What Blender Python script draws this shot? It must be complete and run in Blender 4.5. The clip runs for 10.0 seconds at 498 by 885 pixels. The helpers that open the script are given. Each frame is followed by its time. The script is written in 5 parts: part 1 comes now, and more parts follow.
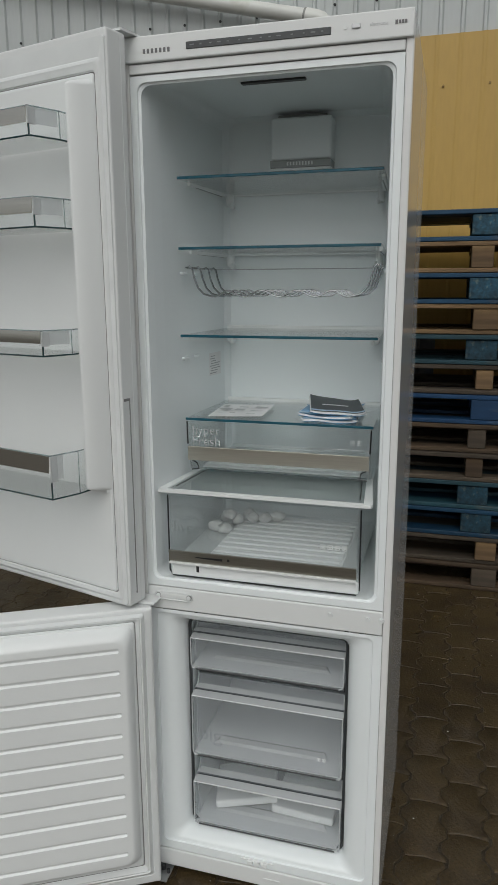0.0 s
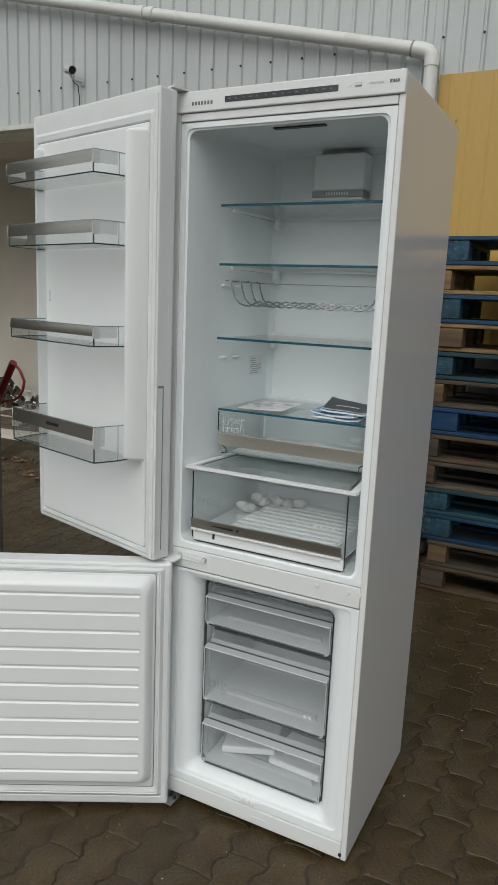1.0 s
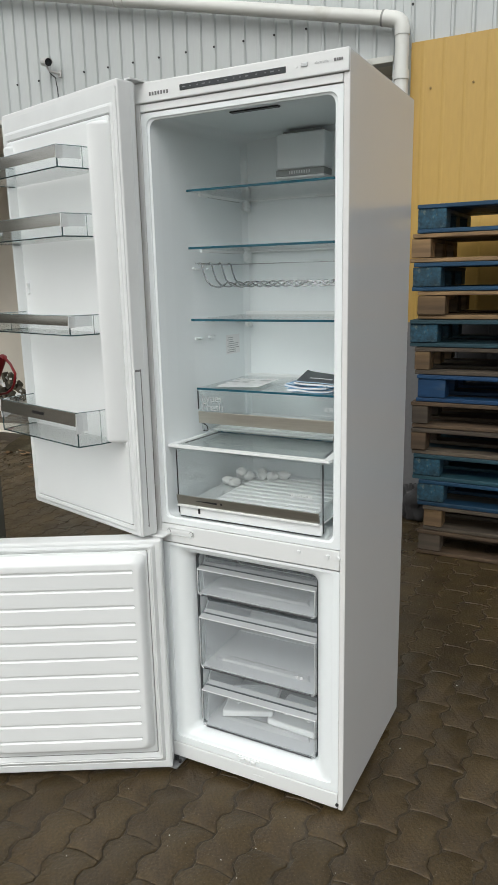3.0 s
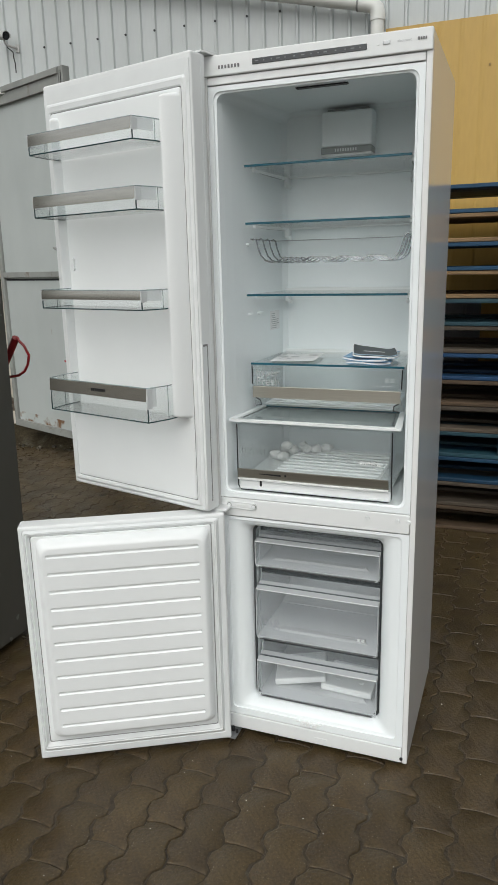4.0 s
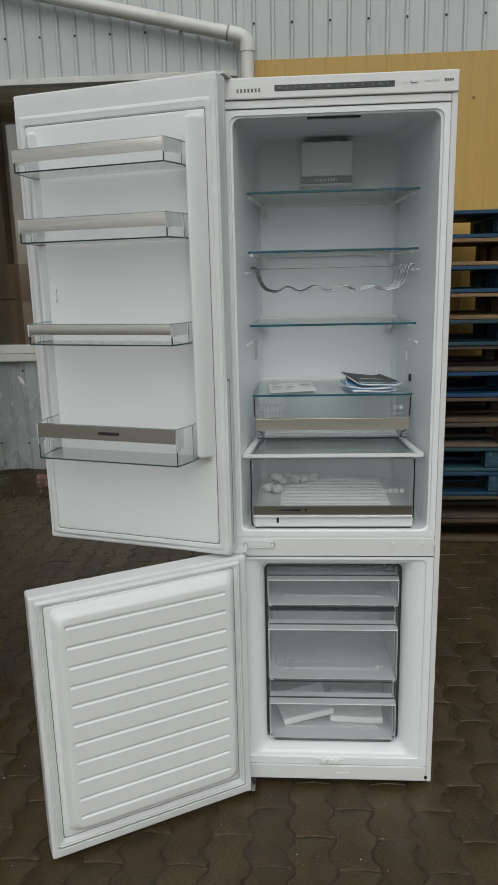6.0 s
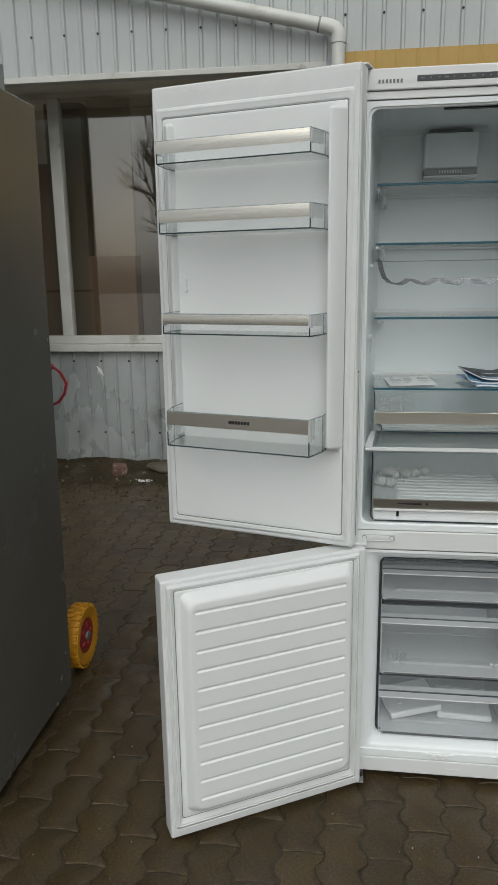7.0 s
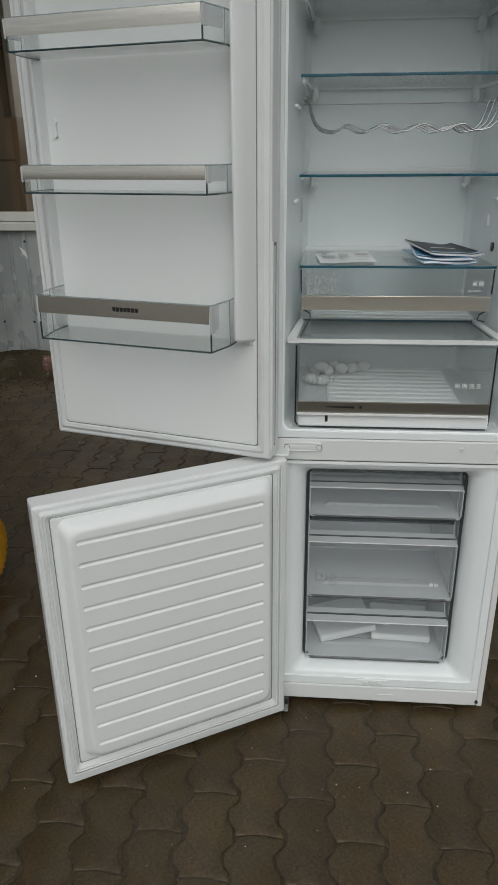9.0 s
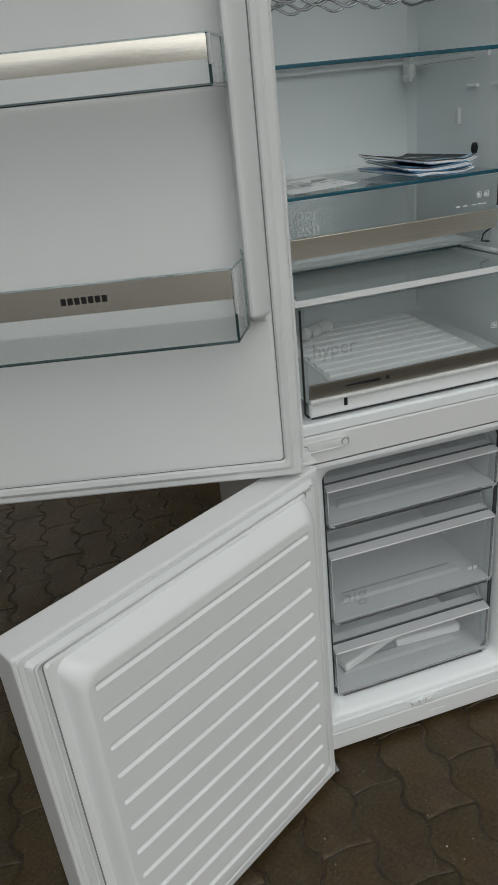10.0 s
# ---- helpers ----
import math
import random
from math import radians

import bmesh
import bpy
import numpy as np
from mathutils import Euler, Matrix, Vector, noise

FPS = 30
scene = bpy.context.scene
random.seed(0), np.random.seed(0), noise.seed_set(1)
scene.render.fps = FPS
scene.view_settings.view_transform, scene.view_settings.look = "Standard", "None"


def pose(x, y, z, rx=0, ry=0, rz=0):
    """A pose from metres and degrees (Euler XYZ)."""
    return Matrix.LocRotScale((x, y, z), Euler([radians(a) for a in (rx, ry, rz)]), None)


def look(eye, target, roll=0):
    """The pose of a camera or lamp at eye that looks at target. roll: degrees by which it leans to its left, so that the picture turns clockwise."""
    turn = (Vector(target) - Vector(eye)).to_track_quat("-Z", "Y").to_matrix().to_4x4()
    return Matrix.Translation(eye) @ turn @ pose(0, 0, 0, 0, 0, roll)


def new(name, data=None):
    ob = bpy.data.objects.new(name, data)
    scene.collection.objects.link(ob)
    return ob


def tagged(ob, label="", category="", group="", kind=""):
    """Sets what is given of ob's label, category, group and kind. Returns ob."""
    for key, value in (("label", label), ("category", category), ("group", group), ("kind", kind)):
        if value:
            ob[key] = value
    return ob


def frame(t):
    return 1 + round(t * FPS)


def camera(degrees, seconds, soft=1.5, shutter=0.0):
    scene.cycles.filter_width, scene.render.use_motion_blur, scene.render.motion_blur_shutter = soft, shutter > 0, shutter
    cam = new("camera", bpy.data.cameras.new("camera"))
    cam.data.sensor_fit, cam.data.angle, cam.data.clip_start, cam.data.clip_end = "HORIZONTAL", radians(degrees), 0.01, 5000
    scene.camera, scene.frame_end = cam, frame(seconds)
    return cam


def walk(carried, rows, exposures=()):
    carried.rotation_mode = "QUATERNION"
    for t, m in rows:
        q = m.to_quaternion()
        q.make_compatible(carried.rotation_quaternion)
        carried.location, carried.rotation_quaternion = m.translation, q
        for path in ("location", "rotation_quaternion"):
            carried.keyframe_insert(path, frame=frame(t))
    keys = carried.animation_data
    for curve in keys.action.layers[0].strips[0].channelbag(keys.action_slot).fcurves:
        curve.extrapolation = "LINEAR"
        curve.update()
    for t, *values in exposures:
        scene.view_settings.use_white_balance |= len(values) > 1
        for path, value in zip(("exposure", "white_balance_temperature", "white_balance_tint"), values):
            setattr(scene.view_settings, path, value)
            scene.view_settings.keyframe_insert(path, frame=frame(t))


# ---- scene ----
cam = camera(38.9, 10.0, soft=0.45)
EXPOSURES = [(0, -0.28), (0.5, -0.28), (0.9, -0.13), (1, -0.04), (1.5, 0.39), (2, 0.50), (2.7, 0.44), (3.5, 0.35), (4, 0.29), (4.3, 0.22), (4.5, -0.02), (5, -0.16), (6.5, -0.25), (7, -0.12), (7.5, -0.18), (8, -0.27), (9, -0.30), (9.5, -0.43), (10, -0.48)]
PATH = [
    (0, (0.398, -1.48, 1.524), (-0.14, 0.398, 1.096), -0.2),
    (0.2, (0.479, -1.539, 1.526), (-0.148, 0.298, 1.045), -2),
    (0.5, (0.6342, -1.5922, 1.5184), (-0.2182, 0.1707, 1.1114), -0.33),
    (0.7, (0.713, -1.62, 1.532), (-0.167, 0.129, 1.122), 2.2),
    (1, (0.7735, -1.6367, 1.5224), (-0.1091, 0.1135, 1.1255), 2.42),
    (1.2, (0.815, -1.657, 1.526), (-0.072, 0.085, 1.104), 1.8),
    (1.5, (0.8514, -1.6562, 1.5212), (-0.059, 0.0786, 1.1191), 1.43),
    (1.7, (0.854, -1.66, 1.516), (-0.066, 0.07, 1.113), 1.5),
    (2, (0.884, -1.648, 1.5214), (-0.0422, 0.0686, 1.0792), 1.8),
    (2.2, (0.9009, -1.6523, 1.5158), (-0.0143, 0.0689, 1.0688), 1.48),
    (3.3, (0.8701, -1.6821, 1.525), (-0.0335, 0.0378, 1.0503), -1.85),
    (3.5, (0.7881, -1.7154, 1.5167), (-0.1092, -0.0043, 0.9999), -1.63),
    (3.7, (0.697, -1.772, 1.51), (-0.095, -0.014, 0.98), -2.1),
    (4, (0.5305, -1.8771, 1.4971), (-0.1636, -0.0656, 1.0105), -1.29),
    (4.2, (0.441, -1.923, 1.508), (-0.222, -0.1, 1.022), -2.3),
    (4.5, (0.3577, -1.9548, 1.5074), (-0.1955, -0.0916, 1.036), -1.94),
    (4.7, (0.319, -1.946, 1.498), (-0.254, -0.088, 1.029), -2.5),
    (5, (0.2397, -1.91, 1.4946), (-0.2723, -0.0308, 1.0403), -4.54),
    (5.2, (0.193, -1.864, 1.508), (-0.297, 0.011, 1.016), -4.9),
    (6.3, (-0.2174, -1.9382, 1.5394), (-0.2777, 0.0131, 1.105), -0.71),
    (6.5, (-0.2676, -1.9481, 1.5365), (-0.3689, -0.001, 1.0907), -0.62),
    (6.7, (-0.2974, -1.9592, 1.5309), (-0.502, -0.0174, 1.0975), -0.8),
    (7, (-0.3255, -1.9484, 1.5352), (-0.5839, -0.0193, 1.0749), -0.82),
    (7.2, (-0.314, -1.936, 1.532), (-0.533, -0.003, 1.067), -1.7),
    (7.5, (-0.2694, -1.9209, 1.5292), (-0.3878, 0.0239, 1.0779), -0.61),
    (7.7, (-0.2304, -1.9167, 1.5204), (-0.2553, 0.0323, 1.0724), -1.29),
    (8, (-0.211, -1.8975, 1.5222), (-0.1553, 0.0485, 1.0638), -1.21),
    (8.2, (-0.184, -1.879, 1.507), (-0.14, 0.06, 1.019), -1.6),
    (8.5, (-0.165, -1.778, 1.507), (-0.139, 0.118, 0.873), -1.95),
    (8.7, (-0.1436, -1.7348, 1.473), (-0.2157, 0.162, 0.8431), -3.75),
    (9, (-0.215, -1.597, 1.459), (-0.368, 0.247, 0.701), -0.5),
    (9.2, (-0.303, -1.541, 1.433), (-0.248, 0.346, 0.771), -0.2),
    (9.5, (-0.4936, -1.3946, 1.4101), (-0.1286, 0.3694, 0.5412), -3.46),
    (9.7, (-0.583, -1.299, 1.394), (-0.059, 0.43, 0.537), -2.6),
    (9.8, (-0.616, -1.235, 1.38), (-0.034, 0.476, 0.523), -3.1),
    (10, (-0.639, -1.073, 1.366), (-0.176, 0.669, 0.5), -6.1),
]
walk(cam, [(t, look(eye, target, roll)) for t, eye, target, roll in PATH], EXPOSURES)

# ---------------------------------------------------------------- sky and sun
SKY_STRENGTH, SUN_STRENGTH = 0.091, 0.95
world = bpy.data.worlds.new("overcast_sky")
scene.world = world
world.use_nodes = True
wn, wl = world.node_tree.nodes, world.node_tree.links
sky = wn.new("ShaderNodeTexSky")
sky.sky_type = "NISHITA"
sky.sun_disc = False
sky.sun_elevation, sky.sun_rotation = radians(48), radians(170)
sky.air_density, sky.dust_density, sky.ozone_density = 1.0, 4.0, 1.0
grey = wn.new("ShaderNodeHueSaturation")
grey.inputs["Saturation"].default_value = 0.22
wl.new(sky.outputs[0], grey.inputs["Color"])
tone = wn.new("ShaderNodeMix")
tone.data_type, tone.blend_type = "RGBA", "MULTIPLY"
tone.inputs["Factor"].default_value, tone.inputs["B"].default_value = 1.0, (0.985, 1.0, 0.985, 1)
wl.new(grey.outputs[0], tone.inputs["A"])
wl.new(tone.outputs["Result"], wn["Background"].inputs[0])
wn["Background"].inputs[1].default_value = SKY_STRENGTH
sun = new("sun", bpy.data.lights.new("sun", "SUN"))
sun.data.energy, sun.data.angle, sun.data.color = SUN_STRENGTH, radians(70), (1.0, 1.0, 0.965)
sun.matrix_world = look((-0.5, -3.4, 3.7), (0, 0, 0))


# ---------------------------------------------------------------- materials
def material(name, colour, rough=0.5, metal=0.0, vary=0.0, scale=6.0, fine=0.0, fine_scale=120.0, bump=0.0, bump_scale=80.0,
             second=None, second_at=(0.55, 0.7), second_scale=9.0, stretch=(1, 1, 1), per_object=0.0, coat=0.0, rough_vary=0.0, island=0.0, spec=0.5, speck=None):
    """A principled surface: base colour, broad stains (vary), fine grain (fine), a worn second colour and a bump."""
    m = bpy.data.materials.new(name)
    m.use_nodes = True
    n, l = m.node_tree.nodes, m.node_tree.links
    b = n["Principled BSDF"]
    b.inputs["Roughness"].default_value, b.inputs["Metallic"].default_value = rough, metal
    b.inputs["Coat Weight"].default_value = coat
    b.inputs["Specular IOR Level"].default_value = spec
    geo = n.new("ShaderNodeTexCoord")
    mp = n.new("ShaderNodeMapping")
    mp.inputs["Scale"].default_value = stretch
    l.new(geo.outputs["Object"], mp.inputs[0])

    def noise_of(s, detail=4.0):
        t = n.new("ShaderNodeTexNoise")
        t.inputs["Scale"].default_value, t.inputs["Detail"].default_value = s, detail
        l.new(mp.outputs[0], t.inputs["Vector"])
        return t.outputs["Fac"]

    def spread(fac, low, high):
        r = n.new("ShaderNodeMapRange")
        r.inputs["From Min"].default_value, r.inputs["From Max"].default_value = 0.3, 0.7
        r.inputs["To Min"].default_value, r.inputs["To Max"].default_value = low, high
        l.new(fac, r.inputs["Value"])
        return r.outputs[0]

    rgb = n.new("ShaderNodeRGB")
    rgb.outputs[0].default_value = (*colour, 1)
    out = rgb.outputs[0]

    def times(colour_out, value_out):
        mix = n.new("ShaderNodeMix")
        mix.data_type, mix.blend_type = "RGBA", "MULTIPLY"
        mix.inputs["Factor"].default_value = 1.0
        l.new(colour_out, mix.inputs["A"])
        l.new(value_out, mix.inputs["B"])
        return mix.outputs["Result"]

    if second:
        f = noise_of(second_scale, 6.0)
        r = n.new("ShaderNodeMapRange")
        r.inputs["From Min"].default_value, r.inputs["From Max"].default_value = second_at
        l.new(f, r.inputs["Value"])
        mix = n.new("ShaderNodeMix")
        mix.data_type = "RGBA"
        mix.inputs["B"].default_value = (*second, 1)
        l.new(r.outputs[0], mix.inputs["Factor"])
        l.new(out, mix.inputs["A"])
        out = mix.outputs["Result"]
    if vary:
        out = times(out, spread(noise_of(scale), 1 - vary, 1 + vary))
    if fine:
        out = times(out, spread(noise_of(fine_scale, 2.0), 1 - fine, 1 + fine))
    if speck:
        r = n.new("ShaderNodeMapRange")
        r.inputs["From Min"].default_value, r.inputs["From Max"].default_value = speck[2], speck[2] + 0.04
        l.new(noise_of(speck[1], 1.0), r.inputs["Value"])
        mix = n.new("ShaderNodeMix")
        mix.data_type = "RGBA"
        mix.inputs["B"].default_value = (*speck[0], 1)
        l.new(r.outputs[0], mix.inputs["Factor"])
        l.new(out, mix.inputs["A"])
        out = mix.outputs["Result"]
    if per_object:
        info = n.new("ShaderNodeObjectInfo")
        r = n.new("ShaderNodeMapRange")
        r.inputs["To Min"].default_value, r.inputs["To Max"].default_value = 1 - per_object, 1 + per_object
        l.new(info.outputs["Random"], r.inputs["Value"])
        out = times(out, r.outputs[0])
    if island:
        info = n.new("ShaderNodeNewGeometry")
        r = n.new("ShaderNodeMapRange")
        r.inputs["To Min"].default_value, r.inputs["To Max"].default_value = 1 - island, 1 + island
        l.new(info.outputs["Random Per Island"], r.inputs["Value"])
        out = times(out, r.outputs[0])
    l.new(out, b.inputs["Base Color"])
    if rough_vary:
        l.new(spread(noise_of(scale * 1.7), rough - rough_vary, rough + rough_vary), b.inputs["Roughness"])
    if bump:
        bp = n.new("ShaderNodeBump")
        bp.inputs["Strength"].default_value, bp.inputs["Distance"].default_value = bump, 0.004
        l.new(noise_of(bump_scale, 5.0), bp.inputs["Height"])
        l.new(bp.outputs[0], b.inputs["Normal"])
    return m


def clear(name, tint, rough=0.03, haze=0.0, haze_colour=(0.7, 0.75, 0.76), gloss=0.03):
    """A thin clear sheet: tinted see-through, Fresnel gloss, and a little milky haze."""
    m = bpy.data.materials.new(name)
    m.use_nodes = True
    n, l = m.node_tree.nodes, m.node_tree.links
    n.remove(n["Principled BSDF"])
    tr, gl, df = (n.new("ShaderNodeBsdf" + k) for k in ("Transparent", "Glossy", "Diffuse"))
    weight, power, fr = n.new("ShaderNodeLayerWeight"), n.new("ShaderNodeMath"), n.new("ShaderNodeMath")
    weight.inputs["Blend"].default_value = 0.5
    power.operation, fr.operation = "POWER", "MULTIPLY_ADD"
    power.inputs[1].default_value, fr.inputs[1].default_value, fr.inputs[2].default_value = 3.2, 0.75, gloss
    l.new(weight.outputs["Facing"], power.inputs[0])
    l.new(power.outputs[0], fr.inputs[0])
    tr.inputs[0].default_value = (*tint, 1)
    gl.inputs["Roughness"].default_value = rough
    df.inputs[0].default_value = (*haze_colour, 1)
    a, c = n.new("ShaderNodeMixShader"), n.new("ShaderNodeMixShader")
    a.inputs[0].default_value = haze
    l.new(tr.outputs[0], a.inputs[1])
    l.new(df.outputs[0], a.inputs[2])
    l.new(fr.outputs[0], c.inputs[0])
    l.new(a.outputs[0], c.inputs[1])
    l.new(gl.outputs[0], c.inputs[2])
    l.new(c.outputs[0], n["Material Output"].inputs[0])
    return m


WHITE = material("white_enamel", (0.77, 0.79, 0.79), 0.28, vary=0.006, scale=2, bump=0.03, bump_scale=260)
SIDE = material("white_side_sheet", (0.77, 0.775, 0.77), 0.14, vary=0.012, scale=2.5, coat=0.3, bump=0.02, bump_scale=8)
LINER = material("white_plastic", (0.82, 0.845, 0.848), 0.35, vary=0.015, scale=4, bump=0.03, bump_scale=200)
CAVITY = material("cool_white_plastic", (0.862, 0.908, 0.922), 0.3, vary=0.01, scale=4, bump=0.02, bump_scale=200)
GASKET = material("gasket_rubber", (0.745, 0.77, 0.772), 0.5, vary=0.04, scale=9)
# Dark tone that stands for the shade in seams and the grip recess.
SEAM = material("seam_shadow_rubber", (0.22, 0.22, 0.22), 0.7, vary=0.1, scale=20)
BLACK = material("black_plastic", (0.018, 0.018, 0.02), 0.3, vary=0.15, scale=30)
PANEL_GREY = material("display_glass", (0.045, 0.05, 0.053), 0.15, vary=0.1, scale=25)
DISPLAY_MARK = material("display_print", (0.16, 0.17, 0.175), 0.4, vary=0.05, scale=40)
PRINT_GREY = material("pale_grey_print", (0.42, 0.43, 0.44), 0.5, vary=0.1, scale=60)
INK = material("grey_print", (0.17, 0.17, 0.175), 0.5, vary=0.05, scale=40)
SILVER = material("silver_button", (0.5, 0.51, 0.52), 0.35, metal=0.6, vary=0.05, scale=40)
PRINT_WHITE = material("white_print", (0.78, 0.8, 0.8), 0.5, vary=0.04, scale=50)
# Strip metal of the fresh drawer, darkened in colour for a dim reflection.
SHADED_STRIP = material("shaded_brushed_strip", (0.34, 0.325, 0.285), 0.40, metal=0.9, vary=0.05, scale=8, fine=0.05, fine_scale=300, stretch=(0.05, 1, 1))
STEEL_STRIP = material("brushed_strip", (0.60, 0.57, 0.50), 0.33, metal=1.0, vary=0.04, scale=8, fine=0.05, fine_scale=300, stretch=(0.04, 1, 1))
CHROME = material("chrome_wire", (0.37, 0.38, 0.39), 0.15, metal=1.0, vary=0.05, scale=20)
GLASS = clear("shelf_glass", (0.968, 0.988, 0.988), 0.02, haze=0.02, haze_colour=(0.6, 0.72, 0.72))
COVER_GLASS = clear("cover_glass", (0.965, 0.985, 0.98), 0.03, haze=0.16, haze_colour=(0.70, 0.79, 0.775), gloss=0.07)
GLASS_EDGE = material("glass_edge", (0.010, 0.088, 0.130), 0.12, vary=0.15, scale=12, coat=0.2)
BIN = clear("clear_bin_plastic", (0.978, 0.988, 0.988), 0.04, haze=0.012)
# The same strip metal for the bins, its colour lightened for mirrored sky.
BIN_STRIP = material("sky_lit_brushed_strip", (0.78, 0.75, 0.675), 0.22, metal=1.0, vary=0.04, scale=8, fine=0.05, fine_scale=300, stretch=(0.04, 1, 1))
BIN_RIM = clear("pale_bin_rim", (0.62, 0.70, 0.71), 0.06, haze=0.25, haze_colour=(0.6, 0.68, 0.69), gloss=0.1)
BIN_EDGE = material("bin_edge_plastic", (0.020, 0.052, 0.056), 0.15, vary=0.15, scale=15, coat=0.4)
DRAWER = clear("drawer_plastic", (0.962, 0.975, 0.978), 0.06, haze=0.12, haze_colour=(0.70, 0.76, 0.775))
FREEZER = clear("freezer_plastic", (0.988, 0.993, 0.995), 0.05, haze=0.12, haze_colour=(0.86, 0.93, 0.97))
FREEZER_FLOOR = clear("milky_freezer_plastic", (0.975, 0.985, 0.99), 0.12, haze=0.50, haze_colour=(0.92, 0.95, 0.97))
CLIP = clear("milky_clip", (0.95, 0.965, 0.97), 0.12, haze=0.55, haze_colour=(0.93, 0.95, 0.955))
RIDGE = clear("milky_ridge", (0.93, 0.945, 0.95), 0.2, haze=0.50, haze_colour=(0.95, 0.97, 0.98), gloss=0.12)
FAINT = clear("faint_print", (0.97, 0.98, 0.98), 0.3, haze=0.06, haze_colour=(0.86, 0.88, 0.89), gloss=0.0)
# Dark tint that puts shade under the drawer rims and along the ledges.
RIM_DARK = clear("rim_shade_tint", (0.42, 0.45, 0.47), 0.15, haze=0.1, haze_colour=(0.4, 0.42, 0.43))
BRIGHT_PRINT = clear("pale_print", (0.96, 0.97, 0.97), 0.3, haze=0.30, haze_colour=(0.82, 0.84, 0.85))
FREEZER_LIP = material("freezer_lip_plastic", (0.80, 0.82, 0.83), 0.2, vary=0.05, scale=10, coat=0.3)
LIP_CLEAR = clear("milky_lip", (0.93, 0.945, 0.95), 0.12, haze=0.62, haze_colour=(0.80, 0.83, 0.845), gloss=0.14)
AIR_GREY = material("grey_grille", (0.36, 0.375, 0.375), 0.45, vary=0.05, scale=30)
EGG = material("egg_shell", (0.66, 0.665, 0.655), 0.55, vary=0.03, scale=20, bump=0.05)
PAPER = material("printed_paper", (0.86, 0.86, 0.87), 0.32, vary=0.02, scale=14, coat=0.4)
BOOK_BLUE = material("booklet_blue", (0.07, 0.28, 0.52), 0.28, vary=0.4, scale=9, second=(0.07, 0.09, 0.11), second_at=(0.60, 0.66), second_scale=9, coat=0.3)
BAND = material("pale_blue_print", (0.36, 0.52, 0.68), 0.3, vary=0.1, scale=20)
BOOK_DARK = material("booklet_slate", (0.022, 0.030, 0.038), 0.45, vary=0.3, scale=14, second=(0.10, 0.115, 0.13), second_at=(0.68, 0.72), second_scale=22)
GRAPHITE = material("graphite_sheet", (0.120, 0.119, 0.106), 0.24, vary=0.08, scale=2, bump=0.04, bump_scale=400, rough_vary=0.06, spec=0.8)

CLAD = material("grey_cladding", (0.495, 0.525, 0.525), 0.42, vary=0.07, scale=1.2, fine=0.02, fine_scale=60, stretch=(1, 1, 0.12), rough_vary=0.05)
CLAD_LOW = material("grey_cladding_low", (0.43, 0.46, 0.46), 0.30, metal=0.25, vary=0.16, scale=2.2, bump=1.0, bump_scale=5, rough_vary=0.1, stretch=(1, 1, 0.6), second=(0.2, 0.21, 0.2), second_at=(0.6, 0.75), second_scale=3)
YELLOW = material("ochre_cladding", (0.49, 0.315, 0.080), 0.45, vary=0.05, scale=1.5, fine=0.03, fine_scale=50, stretch=(1, 1, 0.2), rough_vary=0.05)
TRIM = material("off_white_trim", (0.60, 0.61, 0.57), 0.5, vary=0.08, scale=5, second=(0.3, 0.29, 0.24), second_at=(0.64, 0.78), second_scale=7)
PVC = material("white_pvc_pipe", (0.68, 0.69, 0.66), 0.35, vary=0.05, scale=3, second=(0.5, 0.49, 0.43), second_at=(0.6, 0.8), second_scale=5)
YELLOW_SCREW = material("ochre_screw", (0.30, 0.19, 0.06), 0.4, metal=0.3, vary=0.1, scale=60)
SCREW = material("dark_screw", (0.03, 0.032, 0.035), 0.5, metal=0.4, vary=0.1, scale=60)
SOFFIT = material("soffit_board", (0.80, 0.77, 0.67), 0.7, vary=0.12, scale=3)
GATE = material("grey_gate_paint", (0.43, 0.465, 0.455), 0.5, vary=0.06, scale=2.5, second=(0.22, 0.13, 0.07), second_at=(0.68, 0.74), second_scale=4.5, stretch=(1, 1, 0.6), bump=0.1, bump_scale=30)
GATE_RUST = material("rusty_gate_foot", (0.43, 0.465, 0.455), 0.6, vary=0.1, scale=3, second=(0.17, 0.085, 0.035), second_at=(0.50, 0.60), second_scale=7, bump=0.3, bump_scale=60)
GATE_FRAME = material("grey_gate_frame", (0.27, 0.28, 0.265), 0.55, vary=0.14, scale=5, second=(0.12, 0.08, 0.05), second_at=(0.62, 0.75), second_scale=8)
PANE = clear("window_glass", (0.96, 0.95, 0.92), 0.02, gloss=0.20)
BEIGE = material("beige_board", (0.46, 0.39, 0.285), 0.7, vary=0.06, scale=2)
CARDBOARD = material("cardboard", (0.24, 0.150, 0.080), 0.8, vary=0.1, scale=3, bump=0.1)
DARK_BOX = material("dark_brown_box", (0.155, 0.115, 0.068), 0.8, vary=0.1, scale=3)
PLASTER = material("inside_plaster", (0.64, 0.60, 0.53), 0.85, vary=0.07, scale=1.5, bump=0.1, bump_scale=20)
DOOR_GREY = material("grey_door_paint", (0.38, 0.392, 0.395), 0.42, vary=0.06, scale=1.8, second=(0.35, 0.345, 0.32), second_at=(0.6, 0.8), second_scale=3)
PAVER = material("concrete_paver", (0.0670, 0.0460, 0.0205), 0.37, vary=0.20, scale=5, fine=0.32, fine_scale=120, bump=0.7, bump_scale=90, second=(0.045, 0.0305, 0.0155), second_at=(0.48, 0.66), second_scale=6.5, per_object=0.14, rough_vary=0.12, spec=0.46, speck=((0.20, 0.175, 0.13), 210, 0.70))
